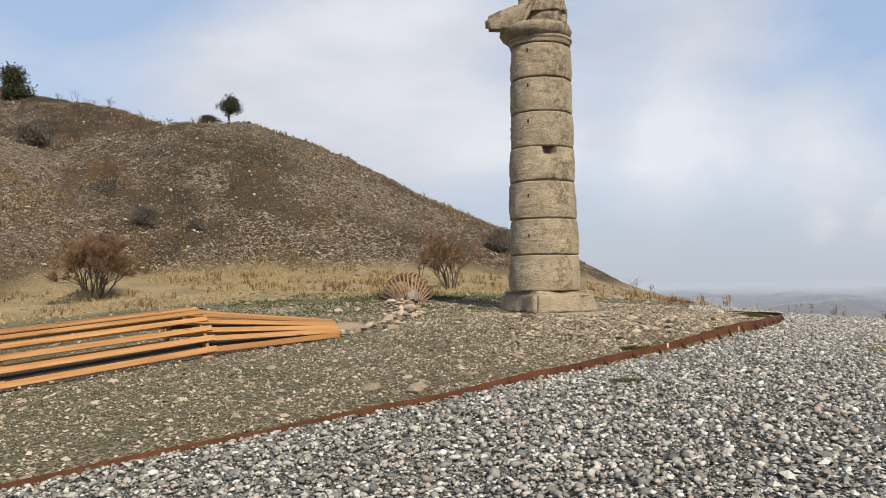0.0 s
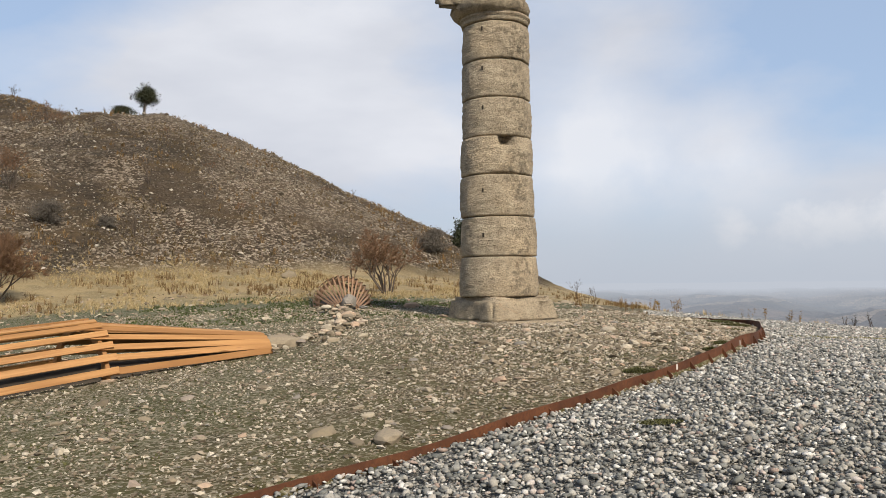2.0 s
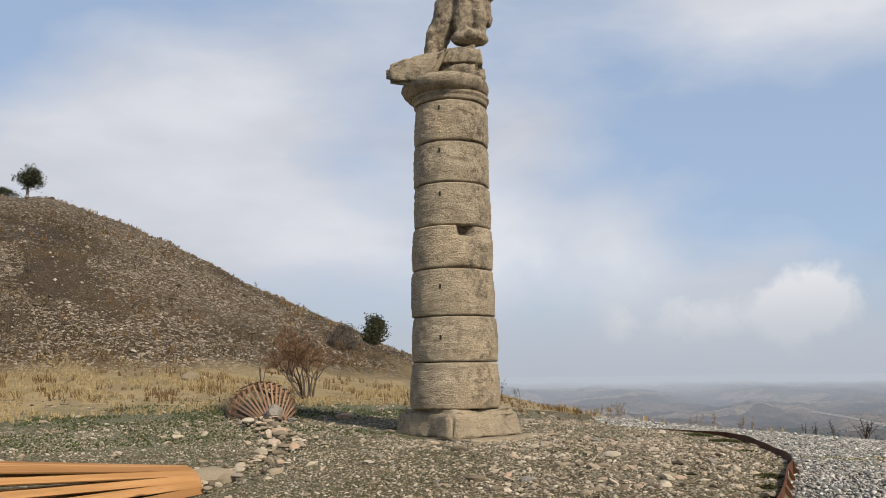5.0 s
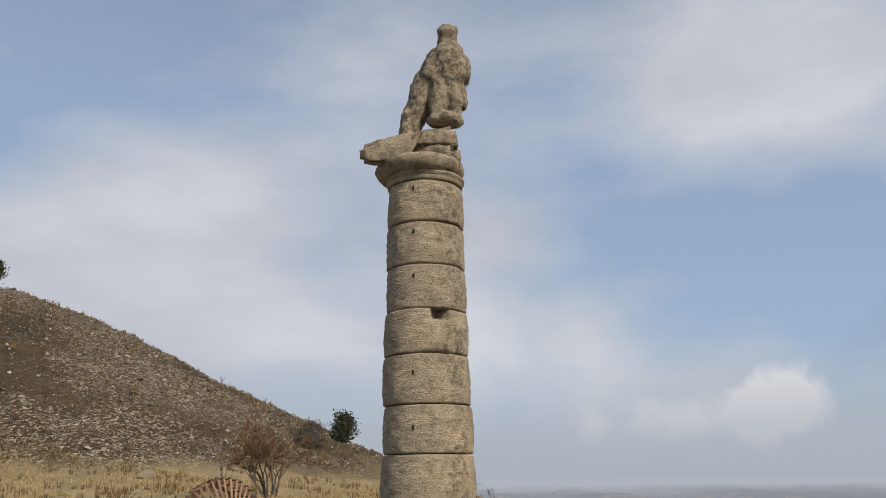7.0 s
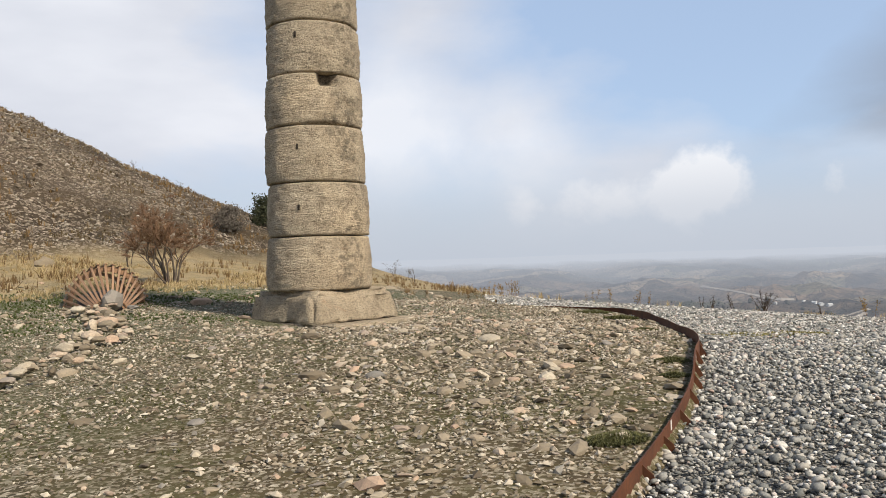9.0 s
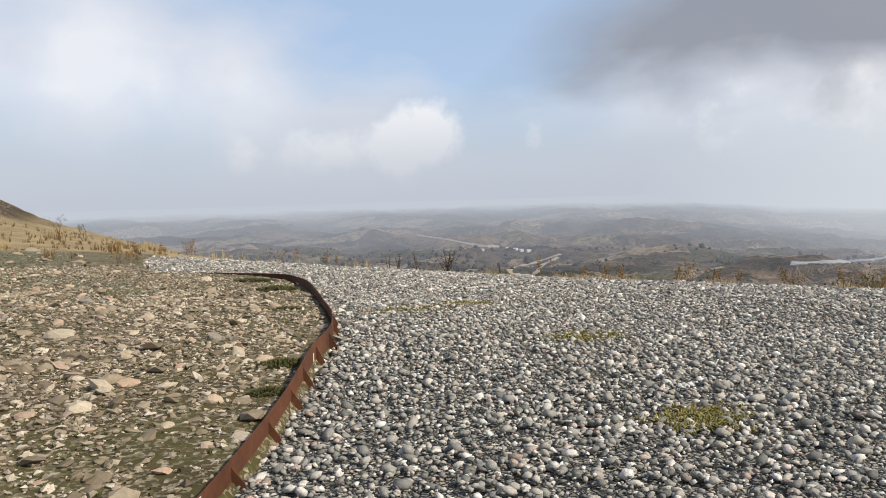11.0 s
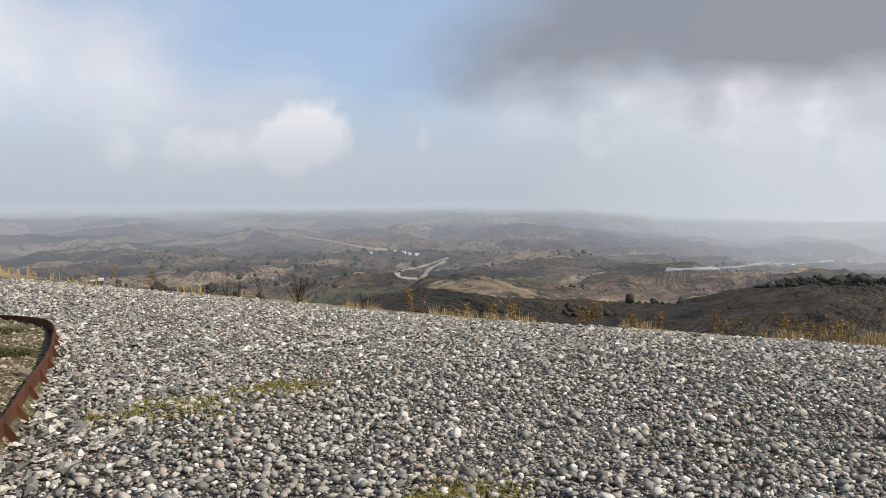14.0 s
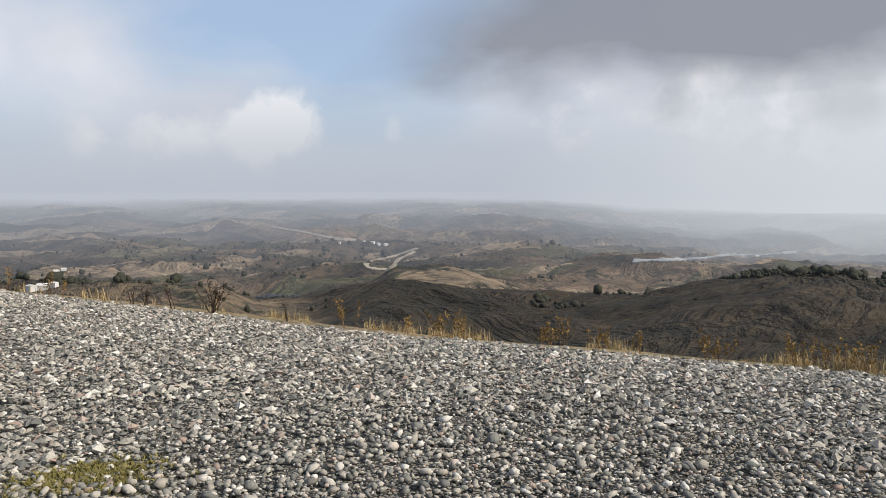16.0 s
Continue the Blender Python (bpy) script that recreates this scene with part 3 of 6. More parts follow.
def build_ground():
    R = np.r_[0.0, np.geomspace(0.5, 140, 230)]
    rr, aa = np.meshgrid(R, AZ, indexing="ij")
    X, Y = CX + rr * np.sin(aa), CY + rr * np.cos(aa)
    Z, slope, rough, up = surface(X, Y)
    a, b, c = hill_height(X, Y)
    Z = Z - 0.12 * step01(-0.02, 0.10, line_distance(X, Y, GRAVEL_LINE)) * (1 - step01(-0.6, 0.2, line_distance(X, Y, EDGE)))
    faces = grid_faces(len(R), len(AZ), True)[:, ::-1]
    ob = mesh_object("ground", np.c_[X.ravel(), Y.ravel(), Z.ravel()], faces, LAND)
    n2 = fbm(X, Y, 0.3, 4, 4.0)
    # green strip north of the mound, straw strip at the foot of the slope
    green = step01(17.0, 21.0, Y + 1.5 * n2) * (1 - step01(28.5, 30.5, Y + 1.0 * n2)) * (1 - step01(4, 7, X)) * 0.85
    green = np.maximum(green, 0.35 * (1 - step01(-2, 1.0, X + n2)) * (1 - step01(18, 24, Y)))
    straw = step01(27.0, 29.5, Y - 0.16 * X + 1.2 * n2) * (1 - step01(0.5, 3.0, up + 0.8 * n2)) * 0.9
    straw = np.maximum(straw, step01(-1.0, 1.0, line_distance(X, Y, EDGE) + 0.4 * n2) * 0.8)
    straw = straw * (0.6 + 0.4 * step01(-0.25, 0.2, fbm(X, Y, 0.8, 4, 8.0)))
    paint_zone(ob, "green", green.ravel())
    paint_zone(ob, "straw", straw.ravel())
    paint_zone(ob, "slope", slope.ravel())
    # scree: the pale flank running down from the shoulder, and the left spur
    flank = np.exp(-((np.degrees(np.arctan2(X + 22.5, 65.2 - Y)) - 52) / 15) ** 2) * step01(1.5, 4, up)
    spur = step01(-1.0, 1.5, c - np.maximum(a, b)) * 0.9
    paint_zone(ob, "scree", np.clip(flank + spur + 0.25 * rough, 0, 1).ravel())
    tagged(ob, "stony earth hilltop with thin grass and a rubble burial mound", "ground", kind="structure")
    return ob


def build_far():
    R = np.geomspace(134, 4750, 190)
    rr, aa = np.meshgrid(R, AZ, indexing="ij")
    X, Y = CX + rr * np.sin(aa), CY + rr * np.cos(aa)
    w = step01(140, 300, rr)
    n = fbm(X, Y, 0.0028, 6, 3.0)
    n2 = np.abs(fbm(X, Y, 0.006, 6, 9.0))
    Zf = far_height(X, Y) + n * np.interp(rr, [0, 400, 1500, 3200, 4400], [4, 9, 26, 34, 4]) - n2 * np.interp(rr, [0, 400, 1500, 3200, 4400], [3, 14, 26, 26, 2])
    Z = (1 - w) * (near_height(X, Y) - 2.0) + w * Zf
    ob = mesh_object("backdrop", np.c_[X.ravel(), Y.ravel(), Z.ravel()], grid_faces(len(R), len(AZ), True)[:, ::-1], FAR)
    # where the near ridge gets its painted cloud shade
    paint_zone(ob, "cloud_shaded", ((1 - step01(500, 760, rr)) * 0.95 * step01(0.56, 0.66, aa)).ravel())
    tagged(ob, "hazy valley with bare brown hills and pale fields", "landscape", kind="structure")


ground = build_ground()
build_far()


# ---- gravel path ----


def gravel_sag(X, Y):
    """The gravel lies lower along the high stretch of the edging."""
    return 0.035 * np.exp(-(line_distance(X, Y, GRAVEL_LINE) / 0.9) ** 2) * step01(8.6, 10.6, Y) * (1 - step01(16, 19, Y))


def build_gravel():
    inner = smooth_line(GRAVEL_LINE, 0.05)
    outer = smooth_line([(14, -44), (26, -30), (28, -14), (23.4, -1), (17.6, 8), (15.65, 12.4), (15.15, 14.3), (14.45, 16.15), (13.95, 17.4), (13.3, 18.8), (12.9, 20.1), (12.55, 21.8), (12.2, 23.4), (11.5, 26.3), (10.8, 28.1), (9.6, 31.7)], 0.05)
    n, k = 260, 90
    a = inner[np.linspace(0, len(inner) - 1, n).astype(int)]
    b = outer[np.linspace(0, len(outer) - 1, n).astype(int)]
    u = np.linspace(0, 1, k)[None, :, None] ** 1.3
    P = a[:, None, :] * (1 - u) + b[:, None, :] * u
    X, Y = P[..., 0], P[..., 1]
    Z = plateau(X, Y) - gravel_sag(X, Y) - 0.045 + 0.018 * fbm(X, Y, 0.7, 3, 5.0)
    ob = mesh_object("gravel_bed", np.c_[X.ravel(), Y.ravel(), Z.ravel()], grid_faces(n, k)[:, ::-1], GRAVEL)
    moss = np.zeros(X.shape)
    for cx, cy, s in ((7.55, 13.33, 0.24), (7.25, 15.8, 0.36), (5.75, 13.2, 0.2), (8.2, 16.0, 0.5), (6.2, 11.0, 0.35), (9.5, 13.0, 0.4), (2.6, 8.7, 0.22)):
        moss = np.maximum(moss, np.exp(-((X - cx) ** 2 + (Y - cy) ** 2) / s ** 2))
    paint_zone(ob, "moss", moss.ravel())
    tagged(ob, "broad path of loose grey river pebbles", "gravel path", kind="structure")
    return ob


gravel_bed = build_gravel()

def unit_ball():
    bm = bmesh.new()
    bmesh.ops.create_icosphere(bm, subdivisions=1, radius=1.0)
    v = np.array([p.co[:] for p in bm.verts])
    f = np.array([[p.index for p in q.verts] for q in bm.faces])
    bm.free()
    return v, f


BALL_V, BALL_F = unit_ball()
CHIP = (np.array([(1, 0, 0), (0, 1, 0), (-1, 0, 0), (0, -1, 0), (0, 0, 1), (0, 0, -1)], float), np.array([(0, 1, 4), (1, 2, 4), (2, 3, 4), (3, 0, 4), (1, 0, 5), (2, 1, 5), (3, 2, 5), (0, 3, 5)]))


def scatter_stones(name, centres, sizes, flat, mat, rng, sink=0.3, ball=None, smooth=True, dented=0.22):
    """Many loose stones as one mesh: each a dented, turned and flattened ball."""
    bv, bf = ball or (BALL_V, BALL_F)
    n, k = len(centres), len(bv)
    dent = 1 + rng.uniform(-dented, dented, (n, k, 1))
    v = bv[None] * dent
    stretch = np.stack([rng.uniform(0.8, 1.35, n), rng.uniform(0.65, 1.0, n), rng.uniform(*flat, n)], 1)
    v = v * stretch[:, None, :] * sizes[:, None, None] * 0.5
    ax, ay, az = rng.normal(0, 0.28, n), rng.normal(0, 0.28, n), rng.uniform(0, 6.283, n)
    x, y, z = v[..., 0], v[..., 1], v[..., 2]
    y, z = y * np.cos(ax)[:, None] - z * np.sin(ax)[:, None], y * np.sin(ax)[:, None] + z * np.cos(ax)[:, None]
    x, z = x * np.cos(ay)[:, None] + z * np.sin(ay)[:, None], -x * np.sin(ay)[:, None] + z * np.cos(ay)[:, None]
    x, y = x * np.cos(az)[:, None] - y * np.sin(az)[:, None], x * np.sin(az)[:, None] + y * np.cos(az)[:, None]
    lift = sizes * stretch[:, 2] * 0.5 * (1 - 2 * sink)
    v = np.stack([x + centres[:, 0:1], y + centres[:, 1:2], z + (centres[:, 2] + lift)[:, None]], -1).reshape(-1, 3)
    f = (bf[None] + (np.arange(n) * k)[:, None, None]).reshape(-1, 3)
    return mesh_object(name, v, f, mat, smooth=smooth)


def on_gravel(P, margin=0.03):
    inside = line_distance(P[:, 0], P[:, 1], GRAVEL_LINE) > margin
    return inside & (line_distance(P[:, 0], P[:, 1], EDGE) < -0.1)


rng = np.random.default_rng(7)


def gravel_top(P):
    return plateau(P[:, 0], P[:, 1]) - gravel_sag(P[:, 0], P[:, 1]) - 0.03


def near_walk(P):
    """Distance to the line walked."""
    return np.abs(line_distance(P[:, 0], P[:, 1], [(1.5, 0.6), (1.0, 2.1), (0.3, 4.0), (0.0, 5.5), (0.9, 6.8), (1.9, 7.6), (3.9, 9.5), (5.0, 10.6), (6.65, 11.8), (9.0, 14.0)]))


def build_pebbles():
    P = rng.uniform((-4, 2.4), (16, 29), (385000, 2))
    P = P[on_gravel(P, 0.02)]
    d = near_walk(P)
    keep = rng.random(len(P)) < np.interp(d, [0, 6.5, 10.0, 18.0], [1.0, 0.95, 0.5, 0.25])
    P, d = P[keep], d[keep]
    sizes = np.clip(rng.lognormal(math.log(0.030), 0.40, len(P)), 0.016, 0.085) * np.interp(d, [0, 7, 12, 20], [1, 1, 1.25, 1.5])
    C = np.c_[P, gravel_top(P) + rng.uniform(-0.008, 0.012, len(P))]
    close = d < 2.4
    for sel, ball in ((close, None), (~close, CHIP)):
        ob = scatter_stones("loose_pebbles", C[sel], sizes[sel] * (1.0 if ball is None else 1.25), (0.36, 0.72), PEBBLE, rng, 0.3, ball, ball is None, 0.32)
        tagged(ob, "countless rounded grey and buff river pebbles", "pebbles", kind="stuff")


build_pebbles()


def bm_from(verts, faces):
    bm = bmesh.new()
    vs = [bm.verts.new(v) for v in verts]
    for f in faces:
        bm.faces.new([vs[i] for i in f])
    bmesh.ops.recalc_face_normals(bm, faces=bm.faces)
    return bm


def part(name, bm, mat, parent=None, label="", smooth=False, m=None):
    me = bpy.data.meshes.new(name)
    bm.to_mesh(me)
    bm.free()
    me.materials.append(mat)
    if smooth:
        me.polygons.foreach_set("use_smooth", np.full(len(me.polygons), True))
    ob = new(name, me)
    if parent is not None:
        ob.parent = parent
        ob.matrix_parent_inverse = parent.matrix_basis.inverted()
    if m is not None:
        ob.matrix_basis = m
    if label:
        ob["label"] = label
    return ob


def empty(name, place, label, category, group=""):
    ob = new(name)
    ob.empty_display_size = 0.2
    ob.matrix_basis = Matrix.Translation(place)
    return tagged(ob, label, category, group)


# ---- rusted steel edging ----
def build_curb():
    root = empty("steel_edging", (2.15, 9.5, ground_z(2.15, 9.5)), "rusted steel edging strip between earth and gravel", "edging")
    line = smooth_line(CURB, 0.12)
    line = line[np.array([i for i in range(len(line)) if line[i][1] > 1.0])]
    tang = np.gradient(line, axis=0)
    tang /= np.linalg.norm(tang, axis=1)[:, None]
    nrm = np.c_[tang[:, 1], -tang[:, 0]]
    z = plateau(line[:, 0], line[:, 1])
    rise = np.interp(np.cumsum(np.r_[0, np.linalg.norm(np.diff(line, axis=0), axis=1)]), [0, 10, 12.5, 14.5, 17, 20, 25, 27, 28.4], [0.022, 0.022, 0.024, 0.04, 0.075, 0.10, 0.095, 0.06, 0.01])
    rise = rise + 0.010 * np.sin(np.arange(len(line)) * 0.13) + 0.006 * np.sin(np.arange(len(line)) * 0.41)
    verts, faces = [], []
    for i in range(len(line)):
        for off, zz in ((-0.004, -0.22), (0.004, -0.22), (0.004, rise[i]), (-0.004, rise[i])):
            p = line[i] + nrm[i] * off
            verts.append((p[0], p[1], z[i] + zz))
    for i in range(len(line) - 1):
        a, b = i * 4, i * 4 + 4
        for k in range(4):
            faces.append((a + k, a + (k + 1) % 4, b + (k + 1) % 4, b + k))
    faces += [(0, 1, 2, 3), tuple(len(verts) - 4 + k for k in (3, 2, 1, 0))]
    part("strip", bm_from(verts, faces), STEEL, root)
    # triangular braces on the gravel side
    s = np.r_[0, np.cumsum(np.linalg.norm(np.diff(line, axis=0), axis=1))]
    for k, at in enumerate(np.arange(1.0, s[-1] - 1.2, 0.58)):
        i = int(np.argmin(np.abs(s - at)))
        p, n, t = line[i], nrm[i], tang[i]
        tri = [(0.004, -0.16), (0.10, -0.16), (0.06, -0.03), (0.004, rise[i] - 0.03)]
        vs = []
        for w in (-0.004, 0.004):
            for o, zz in tri:
                q = p + n * o + t * w
                vs.append((q[0], q[1], z[i] + zz))
        part("brace", bm_from(vs, [(0, 1, 2, 3), (7, 6, 5, 4), (0, 4, 5, 1), (1, 5, 6, 2), (2, 6, 7, 3), (3, 7, 4, 0)]), STEEL, root)
    for x, y in ((3.53, 11.36), (4.98, 13.35)):
        i = int(np.argmin(np.hypot(line[:, 0] - x, line[:, 1] - y)))
        p, n, t = line[i], nrm[i], tang[i]
        vs = []
        for o in (0.0045, 0.006):
            for w, zz in ((-0.02, -0.01), (0.02, -0.01), (0.02, 0.05), (-0.02, 0.05)):
                q = p + n * o + t * w
                vs.append((q[0], q[1], z[i] + zz))
        part("sticker", bm_from(vs, [(3, 2, 1, 0), (4, 5, 6, 7), (0, 1, 5, 4), (1, 2, 6, 5), (2, 3, 7, 6), (3, 0, 4, 7)]), STICKER, root, "small pale paper sticker")


build_curb()


# ---- column ----
AX, AY = 2.39, 20.05
JOINTS = [1.13, 1.97, 2.80, 3.67, 4.47, 5.29, 6.09, 6.89]
RADII = [(0.83, 0.80), (0.80, 0.775), (0.785, 0.765), (0.76, 0.745), (0.735, 0.72), (0.725, 0.71), (0.715, 0.695)]
FACE = math.atan2(5.5 - AY, 0.0 - AX)       # the side with the lifting holes


def ang_gap(a, b):
    return (a - b + math.pi) % (2 * math.pi) - math.pi


def build_drum(i, z0, z1, r0, r1, root):
    rg = np.random.default_rng(100 + i)
    n, k = 96, 40
    vs, fs, wear, rust = [], [], [], []
    dx, dy = rg.uniform(-0.012, 0.012, 2)
    gap = 0.008
    for j in range(k):
        u = j / (k - 1)
        z = z0 + gap + (z1 - z0 - 2 * gap) * u
        r = r0 + (r1 - r0) * u + 0.018 * math.sin(math.pi * u)
        r -= 0.024 * max(0.0, 1 - u * 28) ** 2 + 0.024 * max(0.0, 1 - (1 - u) * 28) ** 2
        for a in range(n):
            th = 2 * math.pi * a / n
            p = Vector((math.cos(th), math.sin(th), 0))
            q = Vector((p.x * r * 1.6, p.y * r * 1.6, z * 1.6))
            d = 0.018 * noise.fractal(q * 1.1, 1.0, 2.0, 4) + 0.016 * noise.fractal(q * 6, 0.8, 2.0, 3)
            g = ang_gap(th, FACE)
            chip = 0.0
            # worn right-hand side of the drums, lost pieces along the joints
            side = max(0.0, 1 - abs(g - 0.75) / 0.85)
            edge = max(0.0, 1 - min(u, 1 - u) / 0.18)
            chip += 0.05 * side * edge * max(0.0, noise.noise(q * 2.3) + 0.25)
            if i == 3:
                chip += 0.05 * side * max(0, noise.noise(q * 3.1) + 0.35)
                chip += 0.28 * max(0.0, 1 - (abs(g - 0.36 - 0.06 * noise.noise(q * 4)) / 0.24) ** 4) * max(0.0, 1 - (abs(u - 0.89) / 0.15) ** 4)
                chip += 0.07 * max(0.0, 1 - abs(g - 0.35) / 0.7) * max(0.0, 1 - u / 0.07)
            if i == 0:
                chip += 0.06 * max(0.0, 1 - (abs(g - 0.52) / 0.14) ** 2) * max(0.0, 1 - (abs(u - 0.70) / 0.22) ** 2)
                chip += 0.03 * max(0.0, 1 - abs(g - 0.95) / 0.4)
            if i in (4, 5, 6):
                chip += 0.03 * max(0.0, 1 - abs(g - 1.25) / 0.4)
            rr = r + d - chip
            vs.append((AX + dx + p.x * rr, AY + dy + p.y * rr, z))
            wear.append(min(1.4, 0.25 + 1.0 * side + 6 * chip))
            rust.append(min(1.0, (1.0 if i == 0 else 0.55) * max(0.0, 1 - abs(g - 0.75) / 0.6) + (0.6 if chip > 0.05 else 0.0)))
    faces = grid_faces(k, n, True)
    vs += [(AX + dx, AY + dy, z0 + gap), (AX + dx, AY + dy, z1 - gap)]
    wear += [0, 0]
    rust += [0, 0]
    me = bpy.data.meshes.new("drum")
    tris = [(len(vs) - 2, (a + 1) % n, a) for a in range(n)] + [(len(vs) - 1, (k - 1) * n + a, (k - 1) * n + (a + 1) % n) for a in range(n)]
    me.from_pydata(vs, [], [tuple(int(x) for x in f) for f in faces] + tris)
    me.polygons.foreach_set("use_smooth", np.full(len(me.polygons), True))
    me.materials.append(LIMESTONE)
    ob = new("drum", me)
    ob.parent, ob.matrix_parent_inverse = root, root.matrix_basis.inverted()
    paint_zone(ob, "wear", wear)
    paint_zone(ob, "rust", rust)
    return ob


def block(corners_low, corners_high, rg, rough=0.03, cuts=5):
    """A hewn block between two quads, with worn, uneven edges."""
    bm = bm_from(list(corners_low) + list(corners_high), [(3, 2, 1, 0), (4, 5, 6, 7), (0, 1, 5, 4), (1, 2, 6, 5), (2, 3, 7, 6), (3, 0, 4, 7)])
    bmesh.ops.bevel(bm, geom=bm.edges[:], offset=rough * 1.6, segments=2, affect="EDGES")
    bmesh.ops.triangulate(bm, faces=bm.faces[:])
    for _ in range(cuts):
        long = [e for e in bm.edges if e.calc_length() > 0.12]
        if not long:
            break
        bmesh.ops.subdivide_edges(bm, edges=long, cuts=1, use_grid_fill=True)
    off = Vector(rg.uniform(-50, 50, 3))
    bm.normal_update()
    for v in bm.verts:
        v.co += v.normal * rough * (0.9 * noise.fractal(v.co * 2.2 + off, 1.0, 2.0, 4) + 0.4 * noise.noise(v.co * 9 + off))
    return bm


def square(cx, cy, half, rot, z):
    c, s = math.cos(rot), math.sin(rot)
    return [(cx + u * c - v * s, cy + u * s + v * c, z) for u, v in ((-half, -half), (half, -half), (half, half), (-half, half))]


def zone_all(ob, wear, rust):
    n = len(ob.data.vertices)
    paint_zone(ob, "wear", np.full(n, wear))
    paint_zone(ob, "rust", np.full(n, rust))


def build_column():
    rg = np.random.default_rng(5)
    zg = 0.60
    root = empty("stone_column", (AX, AY, zg), "weathered limestone column of seven drums on a block", "column")
    slab = part("foundation_slab", block(square(2.78, 19.96, 1.14, 0.56, zg - 0.25), square(2.78, 19.96, 1.12, 0.56, zg + 0.05), rg, 0.02), LIMESTONE, root, "pale flat foundation slab", True)
    zone_all(slab, 0.1, 0.2)
    low, high = square(2.46, 20.08, 0.90, 0.54, zg - 0.02), square(2.44, 20.08, 0.79, 0.54, 1.128)
    base = part("base_block", block(low, high, rg, 0.05, 6), LIMESTONE, root, "square base block with broken corners", True)
    zone_all(base, 0.55, 0.9)
    for i in range(7):
        build_drum(i, JOINTS[i], JOINTS[i + 1], *RADII[i], root)
    # small square sockets: raised dark blocks paint the shade of the holes
    for i in (1, 2, 4, 5, 6):
        z = {1: 2.41, 2: 3.33, 4: 5.06, 5: 5.89, 6: 6.72}[i]
        r = RADII[i][0] + 0.004
        th = FACE - 0.30
        c = Vector((AX + math.cos(th) * r, AY + math.sin(th) * r, z))
        bm = bmesh.new()
        bmesh.ops.create_cube(bm, size=1.0)
        bmesh.ops.bevel(bm, geom=bm.edges[:], offset=0.12, segments=1, affect="EDGES")
        bmesh.ops.transform(bm, matrix=Matrix.Translation(c) @ Matrix.Rotation(th, 4, "Z") @ Matrix.Diagonal((0.03, 0.035, 0.085, 1)), verts=bm.verts)
        part("socket", bm, INSIDE, root, "dark square lifting socket")
    # neck ring, then the capital: swelling echinus under a broken square plate
    prof = [(0.69, 6.90), (0.715, 6.91), (0.725, 6.96), (0.72, 7.00), (0.755, 7.015), (0.76, 7.06), (0.74, 7.08)]
    n = 72
    vs = [(AX + math.cos(6.2832 * a / n) * r, AY + math.sin(6.2832 * a / n) * r, z) for r, z in prof for a in range(n)]
    fs = [tuple(int(x) for x in f) for f in grid_faces(len(prof), n, True)] + [tuple(range(n - 1, -1, -1)), tuple((len(prof) - 1) * n + a for a in range(n))]
    ring = part("neck_ring", bm_from(vs, fs), LIMESTONE, root, "", True)
    zone_all(ring, 0.6, 0.2)
    # way to the left in the first view, and towards the viewer
    rot = FACE + math.pi / 2 + math.pi
    lx, ly = -math.cos(FACE + math.pi / 2), -math.sin(FACE + math.pi / 2)
    fx, fy = math.cos(FACE), math.sin(FACE)

    def at(l, f, z):
        return (AX + lx * l + fx * f, AY + ly * l + fy * f, z)

    sgn = CAP_SIDE
    prof = [(0.70, 7.05), (0.82, 7.08), (0.91, 7.15), (0.96, 7.25), (0.93, 7.34), (0.5, 7.38)]
    vs = []
    for r, z in prof:
        for a in range(n):
            th = 6.2832 * a / n
            keep = 0.5 + 0.5 * math.cos(ang_gap(th, FACE - 1.2))
            q = Vector((math.cos(th) * 3, math.sin(th) * 3, z * 3))
            rr = r * (0.78 + 0.22 * min(1.0, keep * 1.5)) + 0.03 * noise.fractal(q, 1.0, 2.0, 4)
            vs.append((AX + math.cos(th) * rr, AY + math.sin(th) * rr, z))
    fs = [tuple(int(x) for x in f) for f in grid_faces(len(prof), n, True)] + [tuple(range(n - 1, -1, -1)), tuple((len(prof) - 1) * n + a for a in range(n))]
    ech = part("echinus", bm_from(vs, fs), LIMESTONE, root, "swelling cushion of the capital", True)
    zone_all(ech, 0.9, 0.3)
    body = [at(sgn * l, f, 7.05) for l, f in ((0.66, 0.60), (-0.66, 0.64), (-0.66, -0.55), (0.60, -0.55))]
    top = [at(sgn * l, f, z) for l, f, z in ((0.86, 0.62, 7.42), (-0.62, 0.68, 7.62), (-0.62, -0.62, 7.80), (0.60, -0.62, 7.75))]
    cap = part("capital", block(body, top, rg, 0.10), LIMESTONE, root, "broken capital with a projecting corner", True)
    zone_all(cap, 1.4, 0.7)
    low = [at(sgn * l, f, z) for l, f, z in ((1.22, 0.62, 7.24), (0.40, 0.66, 7.14), (0.40, -0.05, 7.36), (1.16, 0.10, 7.42))]
    high = [at(sgn * l, f, z) for l, f, z in ((1.22, 0.62, 7.58), (-0.02, 0.66, 7.96), (-0.02, -0.05, 8.10), (1.20, 0.10, 7.74))]
    arm = part("abacus", block(low, high, rg, 0.05), LIMESTONE, root, "projecting remnant of the square top plate", True)
    zone_all(arm, 0.9, 0.2)
    plinth_low = [at(sgn * l, f, 7.60) for l, f in ((0.30, 0.45), (-0.62, 0.52), (-0.62, -0.42), (0.30, -0.42))]
    plinth_high = [at(sgn * l, f, z) for l, f, z in ((0.20, 0.40, 8.02), (-0.60, 0.46, 8.10), (-0.60, -0.38, 8.16), (0.20, -0.38, 8.10))]
